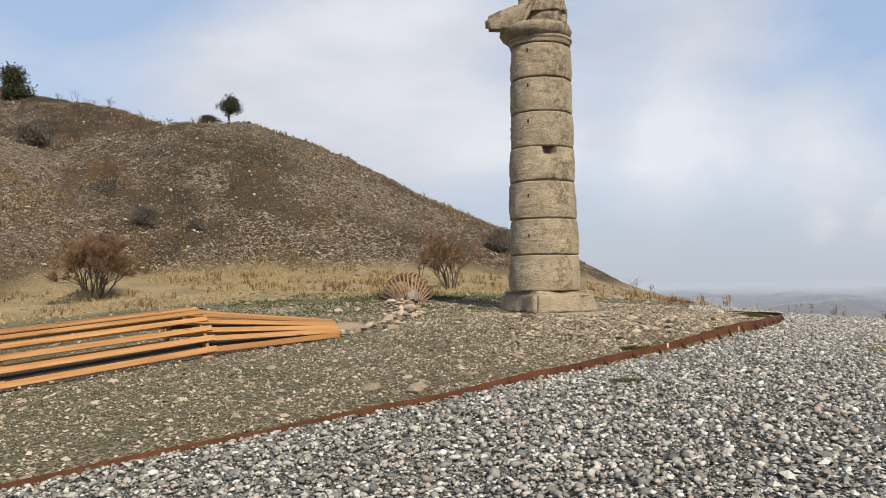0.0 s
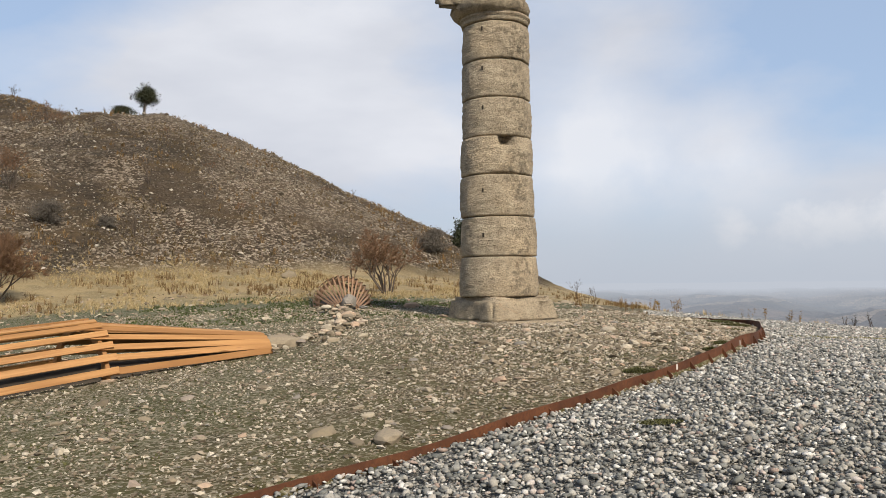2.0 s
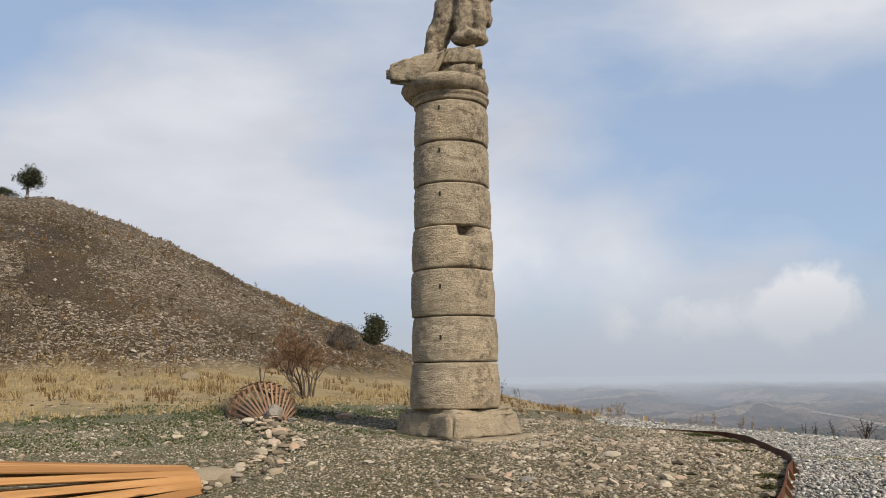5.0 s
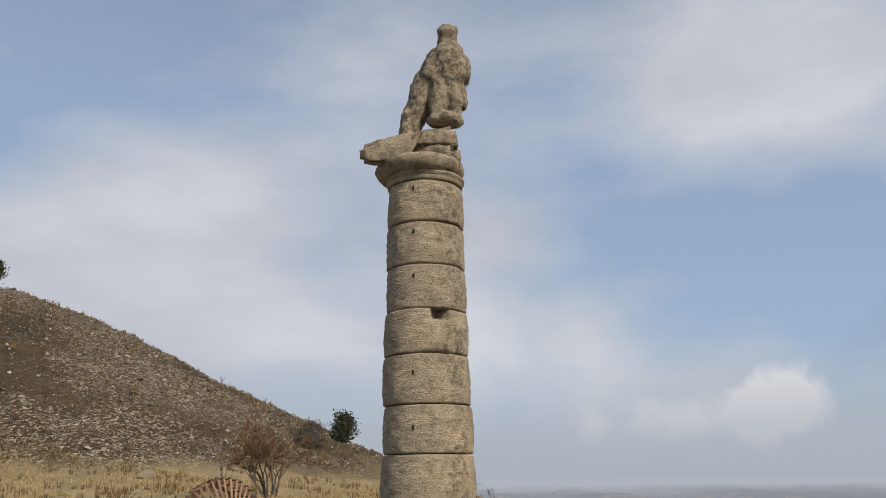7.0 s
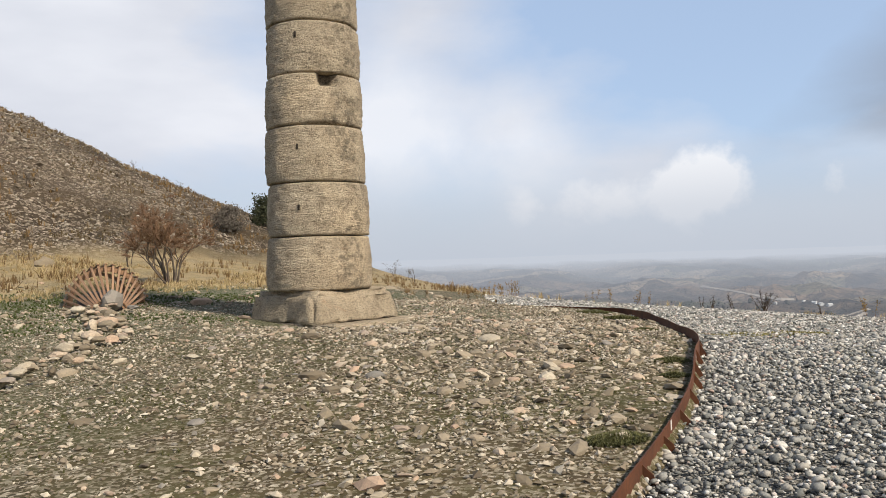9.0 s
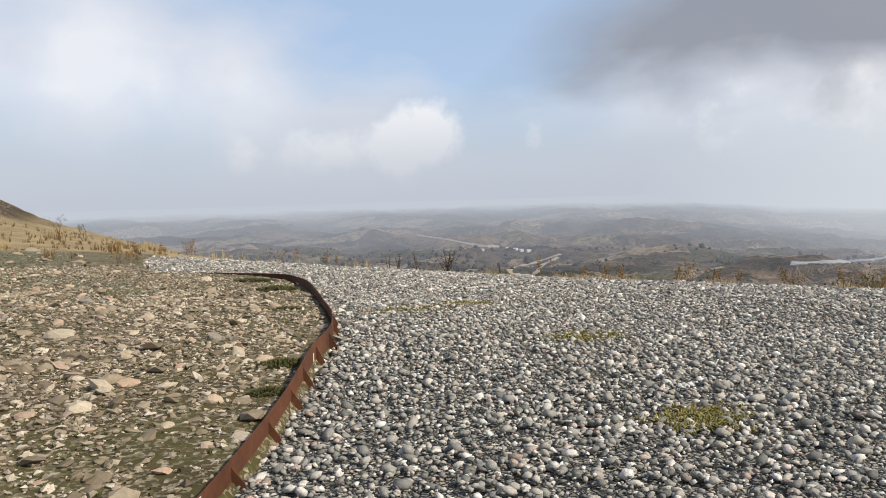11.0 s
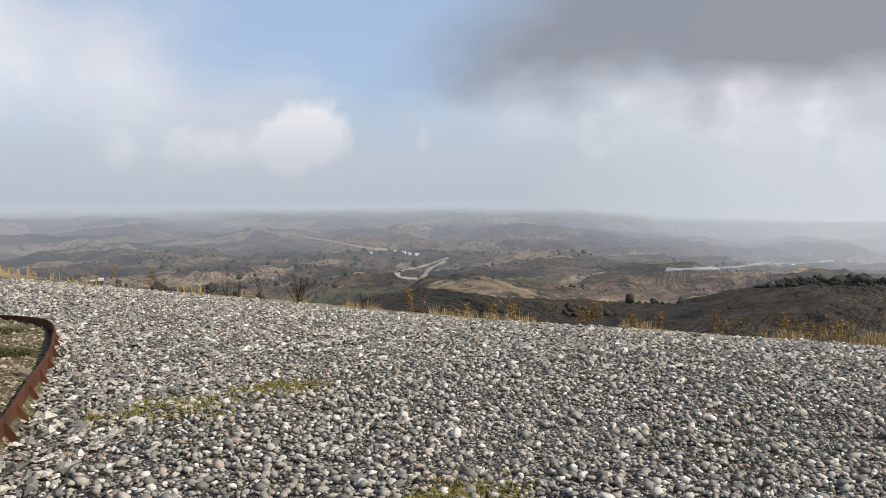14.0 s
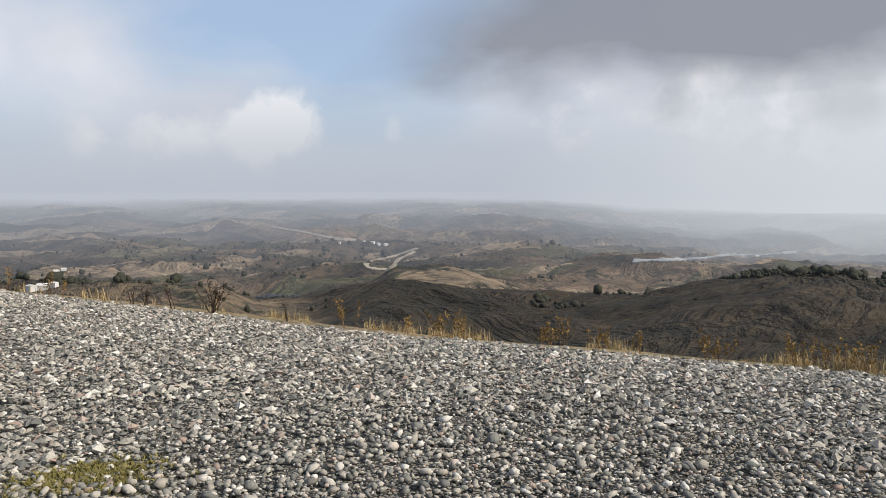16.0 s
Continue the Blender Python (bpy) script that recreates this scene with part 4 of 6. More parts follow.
    pl = part("statue_plinth", block(plinth_low, plinth_high, rg, 0.06), LIMESTONE, root, "", True)
    zone_all(pl, 1.6, 0.6)
    return at


CAP_SIDE = 1.0
col_at = build_column()


def tube(points, radii, seg=10):
    """A limb through points, elliptical radii (a, b) or round."""
    vs, fs = [], []
    pts = [Vector(p) for p in points]
    for i, p in enumerate(pts):
        d = (pts[min(i + 1, len(pts) - 1)] - pts[max(i - 1, 0)]).normalized()
        ref = Vector((0, 0, 1)) if abs(d.z) < 0.95 else Vector((1, 0, 0))
        u = d.cross(ref).normalized()
        v = d.cross(u)
        for a in range(seg):
            th = 2 * math.pi * a / seg
            vs.append(p + u * math.cos(th) * radii[i] + v * math.sin(th) * radii[i])
    for i in range(len(pts) - 1):
        for a in range(seg):
            fs.append((i * seg + a, i * seg + (a + 1) % seg, (i + 1) * seg + (a + 1) % seg, (i + 1) * seg + a))
    fs.append(tuple(range(seg - 1, -1, -1)))
    fs.append(tuple((len(pts) - 1) * seg + a for a in range(seg)))
    return vs, fs


def build_statue():
    """The eagle on top, worn down to a plain standing shape: body, closed wings, legs, blunt head."""
    S = CAP_SIDE
    bm = bmesh.new()

    def blob(l, f, z, rl, rf, rz, tilt=0.0):
        ret = bmesh.ops.create_icosphere(bm, subdivisions=4, radius=1.0)
        c = Vector(col_at(S * (l * 1.06 - 0.03), f, 7.95 + (z - 7.95) * 1.05 + 0.33))
        side = Vector((col_at(S, 0, 0)[0] - AX, col_at(S, 0, 0)[1] - AY, 0))
        fwd = Vector((math.cos(FACE), math.sin(FACE), 0))
        basis = Matrix(((side.x, fwd.x, 0), (side.y, fwd.y, 0), (0, 0, 1))).to_4x4()
        m = Matrix.Translation(c) @ basis @ Matrix.Rotation(tilt, 4, "Y") @ Matrix.Diagonal((rl * 1.08, rf, rz * 1.03, 1))
        bmesh.ops.transform(bm, matrix=m, verts=ret["verts"])

    blob(-0.46, 0.10, 9.10, 0.33, 0.38, 0.55, 0.0)      # breast
    blob(-0.66, 0.02, 9.10, 0.20, 0.32, 0.36, 0.15)     # far wing shoulder
    blob(-0.62, -0.02, 8.65, 0.14, 0.28, 0.40, 0.25)    # far wing
    blob(-0.16, -0.02, 9.05, 0.24, 0.36, 0.52, -0.30)   # near wing shoulder
    blob(0.06, -0.12, 8.62, 0.25, 0.34, 0.85, -0.30)    # long closed wing
    blob(0.24, -0.13, 8.15, 0.22, 0.26, 0.50, -0.22)    # wing tip and tail
    blob(-0.23, 0.20, 8.40, 0.16, 0.20, 0.60, -0.03)    # leg
    blob(-0.52, 0.16, 8.38, 0.14, 0.20, 0.55, 0.06)     # leg
    blob(-0.42, 0.02, 9.62, 0.20, 0.22, 0.30, 0.0)      # neck
    blob(-0.43, 0.06, 9.84, 0.19, 0.22, 0.20, 0.0)      # head
    blob(0.36, -0.10, 7.80, 0.14, 0.24, 0.34, -0.1)     # tail on the plate
    blob(-0.35, 0.18, 7.95, 0.34, 0.28, 0.15, 0.0)      # feet on the rock
    me = bpy.data.meshes.new("eagle_statue")
    bm.to_mesh(me)
    bm.free()
    ob = new("eagle_statue", me)
    re = ob.modifiers.new("one_skin", "REMESH")
    re.mode, re.voxel_size, re.use_smooth_shade = "VOXEL", 0.035, True
    dg = bpy.context.evaluated_depsgraph_get()
    skin = bpy.data.meshes.new_from_object(ob.evaluated_get(dg))
    ob.modifiers.clear()
    ob.data = skin
    skin.name = "eagle_statue"
    skin.materials.clear()
    skin.materials.append(LIMESTONE)
    co = np.empty(len(skin.vertices) * 3, np.float32)
    no = np.empty(len(skin.vertices) * 3, np.float32)
    skin.vertices.foreach_get("co", co)  # worn surface
    skin.vertices.foreach_get("normal", no)
    co, no = co.reshape(-1, 3), no.reshape(-1, 3)
    for i in range(len(co)):
        p = Vector(co[i])
        co[i] += no[i] * (0.035 * noise.fractal(p * 3.2, 0.9, 2.0, 5) + 0.018 * noise.noise(p * 12))
    skin.vertices.foreach_set("co", co.ravel())
    skin.update()
    # extra wear: lichen, plus backlit darkness put into the colour
    zone_all(ob, 1.7, 0.25)
    tagged(ob, "lichen-stained limestone eagle statue standing on the column, darkened as if backlit", "statue")


build_statue()


# ---- slatted wooden shelters ----
def board(a, b, up, width, thick, mat, root, name="board"):
    """A plank from a to b, its face turned to `up`."""
    a, b, up = Vector(a), Vector(b), Vector(up)
    d = b - a
    length = d.length
    d.normalize()
    side = d.cross(up).normalized()
    up = side.cross(d)
    m = Matrix(((d.x, side.x, up.x, a.x), (d.y, side.y, up.y, a.y), (d.z, side.z, up.z, a.z), (0, 0, 0, 1)))
    bm = bmesh.new()
    bmesh.ops.create_cube(bm, size=1.0)
    bmesh.ops.transform(bm, matrix=Matrix.Translation((length / 2, 0, 0)) @ Matrix.Diagonal((length, width, thick, 1)), verts=bm.verts)
    bmesh.ops.bevel(bm, geom=bm.edges[:], offset=0.003, segments=1, affect="EDGES")
    ob = part(name, bm, mat, root)
    ob.matrix_parent_inverse = Matrix.Identity(4)
    ob.matrix_basis = root.matrix_basis.inverted() @ m
    return ob


def arch_point(c, side, w, h, ang):
    """On an arch over c: ang 0 at the near foot, pi at the far foot."""
    return Vector(c) - Vector(side) * (w * math.cos(ang)) + Vector((0, 0, h * math.sin(ang)))


def shelter(label, stations, side, count, width, mat, over, seed, group, first=0.06, last=0.94):
    """Boards laid lengthwise over arched ribs. stations: (centre x, y, half width, height) along the length."""
    rg = random.Random(seed)
    cs = [(x, y, ground_z(x, y)) for x, y, w, h in stations]
    root = empty("wooden_shelter", cs[len(cs) // 2], label, "shelter", group)
    for i in range(len(stations) - 1):
        w0, h0, w1, h1 = *stations[i][2:], *stations[i + 1][2:]
        lift = 0.028 * (i % 2)
        for k in range(count):
            ang = math.pi * (first + (last - first) * k / (count - 1)) + rg.uniform(-0.02, 0.02)
            a = arch_point(cs[i], side, w0 + lift, h0 + lift, ang + rg.uniform(-0.012, 0.012))
            b = arch_point(cs[i + 1], side, w1 + lift, h1 + lift, ang)
            mid = (Vector(cs[i]) + Vector(cs[i + 1])) * 0.5
            up = (a + b) * 0.5 - mid + Vector((0, 0, 0.05))
            d = (b - a).normalized()
            board(a - d * over * (1 if i else 0.15), b + d * over, up, width * rg.uniform(0.92, 1.06), 0.024, mat, root)
    for i, c in enumerate(cs):
        w, h = stations[i][2] - 0.03, stations[i][3] - 0.03
        n = 18
        along = (Vector(cs[min(i + 1, len(cs) - 1)]) - Vector(cs[max(i - 1, 0)])).normalized() * 0.025
        vs = []
        for sgn in (-1, 1):
            for r in (1.0, 0.86):
                for k in range(n + 1):
                    vs.append(arch_point(c, side, w * r, max(h * r, h - 0.09), math.pi * k / n) + along * sgn)
        q = n + 1
        fs = []
        for k in range(n):
            fs += [(k, k + 1, q + k + 1, q + k), (2 * q + k, 3 * q + k, 3 * q + k + 1, 2 * q + k + 1), (k, 2 * q + k, 2 * q + k + 1, k + 1), (q + k, q + k + 1, 3 * q + k + 1, 3 * q + k)]
        fs += [(0, q, 3 * q, 2 * q), (n, 2 * q + n, 3 * q + n, q + n)]
        part("rib", bm_from(vs, fs), mat, root, "curved supporting rib")
    # low dark sheet added under the boards, painting the shade inside
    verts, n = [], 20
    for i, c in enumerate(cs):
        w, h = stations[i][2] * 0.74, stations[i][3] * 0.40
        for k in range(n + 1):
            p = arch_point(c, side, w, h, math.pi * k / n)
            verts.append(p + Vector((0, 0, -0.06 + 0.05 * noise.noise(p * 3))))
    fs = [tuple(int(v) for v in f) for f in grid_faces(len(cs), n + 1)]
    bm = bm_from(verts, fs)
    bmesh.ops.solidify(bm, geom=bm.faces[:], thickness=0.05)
    part("stone_heap", bm, INSIDE, root, "dark sheet added under the boards for the shade inside")
    return root


ld = Vector((-0.70, -0.714, 0)).normalized()
sd = Vector((-ld.y, ld.x, 0)) * -1
if sd.y < 0:
    sd = -sd
end_c = Vector((-1.42, 14.72, 0)) + sd * 0.36
ja_c = Vector((-3.13, 13.05, 0)) + sd * 0.90
jb_c = Vector((-5.36, 11.15, 0)) + sd * 1.02
jc_c = jb_c + ld * 2.6
shelter("long slatted shelter of new orange pine boards", [(end_c.x, end_c.y, 0.36, 0.30), (ja_c.x, ja_c.y, 0.90, 0.74), (jb_c.x, jb_c.y, 1.02, 0.80), (jc_c.x, jc_c.y, 0.85, 0.65)], sd, 13, 0.092, PINE, 0.11, 3, "slatted shelters")
shelter("small slatted shelter of weathered brown boards", [(-1.12, 22.65, 0.30, 0.22), (-1.36, 24.1, 0.74, 0.78), (-1.75, 25.9, 0.62, 0.60)], Vector((-1, -0.1, 0)), 19, 0.044, PINE_OLD, 0.04, 8, "slatted shelters", 0.0, 1.0)


# ---- loose stones of the mound ----
def scatter_zone(n, box, test, lo, hi, sigma, name, label, flat=(0.22, 0.5), sink=0.3, ball=None, mat=None):
    P = rng.uniform(box[0], box[1], (n, 2))
    P = P[test(P)]
    sizes = np.clip(rng.lognormal(math.log(lo), sigma, len(P)), lo * 0.5, hi)
    C = np.c_[P, surface(P[:, 0], P[:, 1])[0]]
    ob = scatter_stones(name, C, sizes, flat, mat or ROCK, rng, sink, ball, False, 0.35)
    return tagged(ob, label, "stones", kind="stuff")


def on_mound(P):
    return line_distance(P[:, 0], P[:, 1], GRAVEL_LINE) < -0.05


def clear_of_column(P):
    return np.hypot(P[:, 0] - 2.45, P[:, 1] - 20.08) > 1.25


def stony(P):
    dens = np.exp(-((P[:, 0] - 4.2) ** 2 / 7 + (P[:, 1] - 14.5) ** 2 / 18)) + 0.12
    return on_mound(P) & clear_of_column(P) & (rng.random(len(P)) < dens)


scatter_zone(190000, ((-7, 5), (8, 24)), lambda P: on_mound(P) & clear_of_column(P) & (rng.random(len(P)) < np.clip(0.85 + 1.3 * fbm(P[:, 0], P[:, 1], 0.9, 3, 12.0), 0.25, 1.2) * (0.46 + 0.34 * np.exp(-((P[:, 0] - 3.5) / 3) ** 2))), 0.025, 0.075, 0.42, "grit_on_mound", "small chips of pale stone strewn over earth", (0.4, 0.75), 0.22, CHIP, GRIT)
scatter_zone(27000, ((-6, 6), (8, 24)), stony, 0.050, 0.17, 0.45, "cobbles_on_mound", "flat buff and grey stones pressed into earth")
scatter_zone(2600, ((-20, 16), (6, 31)), lambda P: on_mound(P) & clear_of_column(P), 0.08, 0.28, 0.45, "pale_chips_on_grass", "pale stone chips lying in thin grass")


# ---- single stones ----
def stone_mesh(seed, size, flat=0.5, sub=2):
    rg = np.random.default_rng(seed)
    bm = bmesh.new()
    bmesh.ops.create_icosphere(bm, subdivisions=sub, radius=0.5)
    off = Vector(rg.uniform(-40, 40, 3))
    sx, sy = rg.uniform(0.9, 1.3), rg.uniform(0.6, 0.95)
    planes = [Vector(rg.normal(size=3)).normalized() for _ in range(11)]
    for v in bm.verts:
        d = v.co.normalized()
        cut = min([1.0] + [0.74 / max(0.01, d.dot(p)) for p in planes if d.dot(p) > 0.5])
        r = 0.5 * cut * (1 + 0.16 * noise.fractal(d * 1.6 + off, 1.0, 2.0, 3))
        v.co = Vector((d.x * r * sx, d.y * r * sy, d.z * r * flat)) * size
    me = bpy.data.meshes.new("stone")
    bm.to_mesh(me)
    bm.free()
    me.materials.append(ROCK)
    return me


STONES = [stone_mesh(i, 1.0, f) for i, f in enumerate((0.45, 0.6, 0.35, 0.55, 0.5, 0.7, 0.4, 0.3))]


def lay_stone(x, y, size, kind, turn, label, group, dz=0.0, name="stone"):
    ob = new(name, STONES[kind])
    ob.matrix_basis = Matrix.Translation((x, y, ground_z(x, y) + dz + size * 0.10)) @ Matrix.Rotation(turn, 4, "Z") @ Matrix.Diagonal((size, size, size, 1))
    return tagged(ob, label, "stone", group)


def build_stones():
    rg = random.Random(21)
    # the rubble line that joins the two shelters
    for i in range(230):
        u = rg.random()
        x = -1.45 + 0.75 * math.sin(math.pi * min(u * 1.1, 1.0)) * 0.9 + rg.gauss(0, 0.24) + 0.25 * u
        y = 15.0 + 7.6 * u + rg.gauss(0, 0.12)
        heap = max(0.0, u - 0.75) * 0.5
        size = min(0.36, max(0.07, rg.lognormvariate(math.log(0.13), 0.42)))
        lay_stone(x, y, size, rg.randrange(8), rg.uniform(0, 6.28), "pale limestone rubble piece in a loose row", "rubble row", heap * rg.random() + rg.uniform(0, 0.06))
    lay_stone(-1.38, 15.35, 0.50, 1, 0.4, "large rounded grey stone at the shelter's end", "", 0.02, "boulder")
    lay_stone(-1.05, 22.45, 0.62, 5, 1.2, "dark rounded boulder on the rubble heap", "", 0.12, "boulder")
    lay_stone(-0.80, 20.0, 0.34, 3, 0.2, "orange-brown stone in the rubble row", "", 0.06, "boulder")
    lay_stone(0.45, 23.3, 0.45, 0, 0.2, "flat grey stone in thin grass", "", 0.0, "boulder")
    lay_stone(0.60, 8.62, 0.30, 0, 1.9, "flat whitish stone beside the steel edging", "", 0.0, "boulder")
    lay_stone(-4.9, 36.3, 0.75, 5, 0.5, "rounded orange boulder at the mound's foot", "", 0.0, "boulder")
    # larger flat stones in the stony part of the mound
    for i in range(70):
        x, y = rg.gauss(3.7, 1.35), rg.gauss(14.2, 1.9)
        if line_distance(np.array([x]), np.array([y]), GRAVEL_LINE)[0] > -0.3 or math.hypot(x - 2.45, y - 20.1) < 1.5:
            continue
        size = min(0.32, max(0.11, rg.lognormvariate(math.log(0.16), 0.32)))
        lay_stone(x, y, size, rg.choice((0, 2, 3, 4, 6, 7)), rg.uniform(0, 6.28), "flat buff stone half sunk in earth", "stones of the mound", -0.015)
    for i in range(34):
        x, y = rg.uniform(-3.2, 2.2), rg.uniform(8.8, 13.0)
        if line_distance(np.array([x]), np.array([y]), GRAVEL_LINE)[0] > -0.3:
            continue
        if x < -1.0 and y > 11.2:
            continue
        lay_stone(x, y, rg.uniform(0.08, 0.17), rg.choice((0, 2, 7)), rg.uniform(0, 6.28), "small pale stone on mossy earth", "stones of the mound", -0.01)


build_stones()


# ---- plants ----
def blades(name, roots, heights, lean, width, per, mat, label, category, rg, droop=0.25):
    """Tufts of thin blades, three faces each, as one mesh."""
    n = len(roots) * per
    base = np.repeat(roots, per, 0) + np.c_[rg.normal(0, 0.05, (n, 2)) * np.repeat(heights, per)[:, None] * 3, np.zeros(n)]
    h = np.repeat(heights, per) * rg.uniform(0.55, 1.1, n)
    th, tl = rg.uniform(0, 6.283, n), np.abs(rg.normal(0, lean, n))
    out = np.c_[np.cos(th) * tl, np.sin(th) * tl]
    sd_ = np.c_[-np.sin(th), np.cos(th)] * (width * rg.uniform(0.6, 1.3, n))[:, None]
    mid = base + np.c_[out * h[:, None] * 0.45, h * 0.6]
    tip = base + np.c_[out * h[:, None], h * (1 - droop * tl)]
    V = np.stack([base + np.c_[sd_, np.zeros(n)], base - np.c_[sd_, np.zeros(n)], mid + np.c_[sd_ * 0.6, np.zeros(n)], mid - np.c_[sd_ * 0.6, np.zeros(n)], tip], 1).reshape(-1, 3)
    k = np.arange(n)[:, None] * 5
    F = np.concatenate([k + np.array([[0, 1, 3]]), k + np.array([[0, 3, 2]]), k + np.array([[2, 3, 4]])])
    ob = mesh_object(name, V, F, mat)
    return tagged(ob, label, category, kind="stuff")


def land_points(n, box, test, rg):
    P = rg.uniform(box[0], box[1], (n, 2))
    P = P[test(P)]
    return np.c_[P, surface(P[:, 0], P[:, 1])[0]]


def foot_of_hill(P):
    a, b, c = hill_height(P[:, 0], P[:, 1])
    return np.maximum(np.maximum(a, b), c) - plateau(P[:, 0], P[:, 1])


gr = np.random.default_rng(31)
nz = lambda P, s: np.array([noise.noise((x * s, y * s, 3.3)) for x, y in P])
R = land_points(9000, ((-24, 25.5), (8, 40)), lambda P: (P[:, 1] - 0.16 * P[:, 0] > 26.8 + 1.5 * nz(P, 0.4)) & (foot_of_hill(P) < 1.2) & (P[:, 0] < 5) & (nz(P, 0.35) > -0.08), gr)
blades("straw_grass", R, gr.uniform(0.06, 0.20, len(R)), 0.8, 0.006, 14, STRAW, "pale dry grass at the foot of the mound", "dry grass", gr)
R = land_points(1700, ((-24, 26), (8, 42)), lambda P: (P[:, 1] - 0.16 * P[:, 0] > 27.5) & (foot_of_hill(P) < 2.2) & (nz(P + 9, 0.5) > 0.08), gr)
blades("rusty_grass", R, gr.uniform(0.12, 0.42, len(R)), 0.6, 0.010, 10, RUSTGRASS, "rust-brown dead weeds at the mound's foot", "dry weeds", gr)
R = land_points(16000, ((-50, 32), (8, 80)), lambda P: (foot_of_hill(P) > 0.6) & (nz(P, 0.22) > 0.10), gr)
blades("slope_tufts", R, gr.uniform(0.08, 0.26, len(R)), 0.8, 0.022, 6, SLOPE_GRASS, "thin dry tufts scattered over the slope", "dry grass", gr)
R = land_points(6000, ((-50, 32), (8, 80)), lambda P: (foot_of_hill(P) > 0.3) & (nz(P + 30, 0.2) > 0.12), gr)
blades("brown_tufts", R, gr.uniform(0.14, 0.42, len(R)), 0.6, 0.026, 6, RUSTGRASS, "brown tufts and low scrub on the slope", "dry scrub", gr)
R = land_points(9000, ((-14, 8.5), (5, 29)), lambda P: on_mound(P) & clear_of_column(P) & (nz(P, 0.5) > 0.05), gr)
lawn = land_points(5200, ((-7.0, 19.8), (2.4, 28)), lambda P: clear_of_column(P) & (nz(P, 0.6) > -0.12), gr)
blades("green_grass", lawn, gr.uniform(0.02, 0.06, len(lawn)), 0.9, 0.008, 8, LAWN, "thin green grass behind the column", "grass", gr)
blades("short_grass", R, gr.uniform(0.012, 0.035, len(R)), 1.0, 0.005, 7, HERB, "short sparse green grass between stones", "grass", gr)


for cx, cy, s in ((7.55, 13.33, 0.24), (7.25, 15.8, 0.38), (6.2, 11.0, 0.2), (8.2, 16.0, 0.25)):
    P = np.c_[gr.normal(cx, s * 0.7, 260), gr.normal(cy, s * 0.5, 260)]
    P = P[on_gravel(P, 0.05)]
    blades("moss_patch", np.c_[P, gravel_top(P)], gr.uniform(0.015, 0.03, len(P)) + 0.012, 1.4, 0.005, 9, MOSS, "yellow-green moss and weed growing in gravel", "moss", gr)


def along_edge(n, lo, hi, out_lo, out_hi, rg):
    line = smooth_line(EDGE, 0.1)
    line = line[(line[:, 1] > lo) & (line[:, 1] < hi)]
    i = rg.integers(0, len(line) - 1, n)
    t = line[i + 1] - line[i]
    t /= np.linalg.norm(t, axis=1)[:, None]
    P = line[i] + np.c_[t[:, 1], -t[:, 0]] * rg.uniform(out_lo, out_hi, n)[:, None]
    return np.c_[P, near_height(P[:, 0], P[:, 1]) - 0.02]


R = along_edge(1500, 9, 23, -0.05, 0.6, gr)
R = R[nz(R[:, :2], 1.3) > 0.03 + 0.02 * (R[:, 1] - 16)]
blades("edge_grass", R, gr.uniform(0.06, 0.26, len(R)), 0.45, 0.004, 10, STRAW, "dry grass fringe along the gravel's outer edge", "dry grass", gr)
R = along_edge(170, 23, 47, -0.3, 1.2, gr)
R = R[nz(R[:, :2], 0.8) > 0.1]
blades("edge_grass", R, gr.uniform(0.12, 0.36, len(R)), 0.4, 0.008, 9, STRAW, "dry grass fringe along the gravel's outer edge", "dry grass", gr)
R = land_points(480, ((5.2, 22.5), (12, 50)), lambda P: (line_distance(P[:, 0], P[:, 1], GRAVEL_LINE) < 0.2) & (nz(P, 0.7) > 0.0), gr)
blades("ridge_grass", R, gr.uniform(0.08, 0.24, len(R)), 0.5, 0.007, 10, RUSTGRASS, "low dry grass on the ridge beside the column", "dry grass", gr)


def herb_cushion(x, y, r, h):
    rg = np.random.default_rng(int(abs(x * 100 + y * 10)))
    n = 260
    a, q = rg.uniform(0, 6.28, n), np.sqrt(rg.uniform(0, 1, n))
    P = np.c_[x + r * q * np.cos(a) * 1.3, y + r * q * np.sin(a) * 0.8]
    roots = np.c_[P, near_height(P[:, 0], P[:, 1])]
    ob = blades("herb_cushion", roots, h * 0.7 * (1.1 - q * 0.7), 1.1, 0.004, 7, HERB, "grey-green cushion of herbs against the edging", "plant", rg)
    ob["kind"] = ""
    del ob["kind"]
    ob["group"] = "herb cushions"


for x, y, r, h in ((3.12, 11.2, 0.15, 0.10), (4.4, 12.72, 0.10, 0.08), (4.75, 13.35, 0.13, 0.09), (6.85, 18.4, 0.22, 0.12), (7.1, 19.9, 0.25, 0.12), (5.9, 15.9, 0.14, 0.08), (2.62, 8.7, 0.13, 0.03)):
    herb_cushion(x, y, r, h)


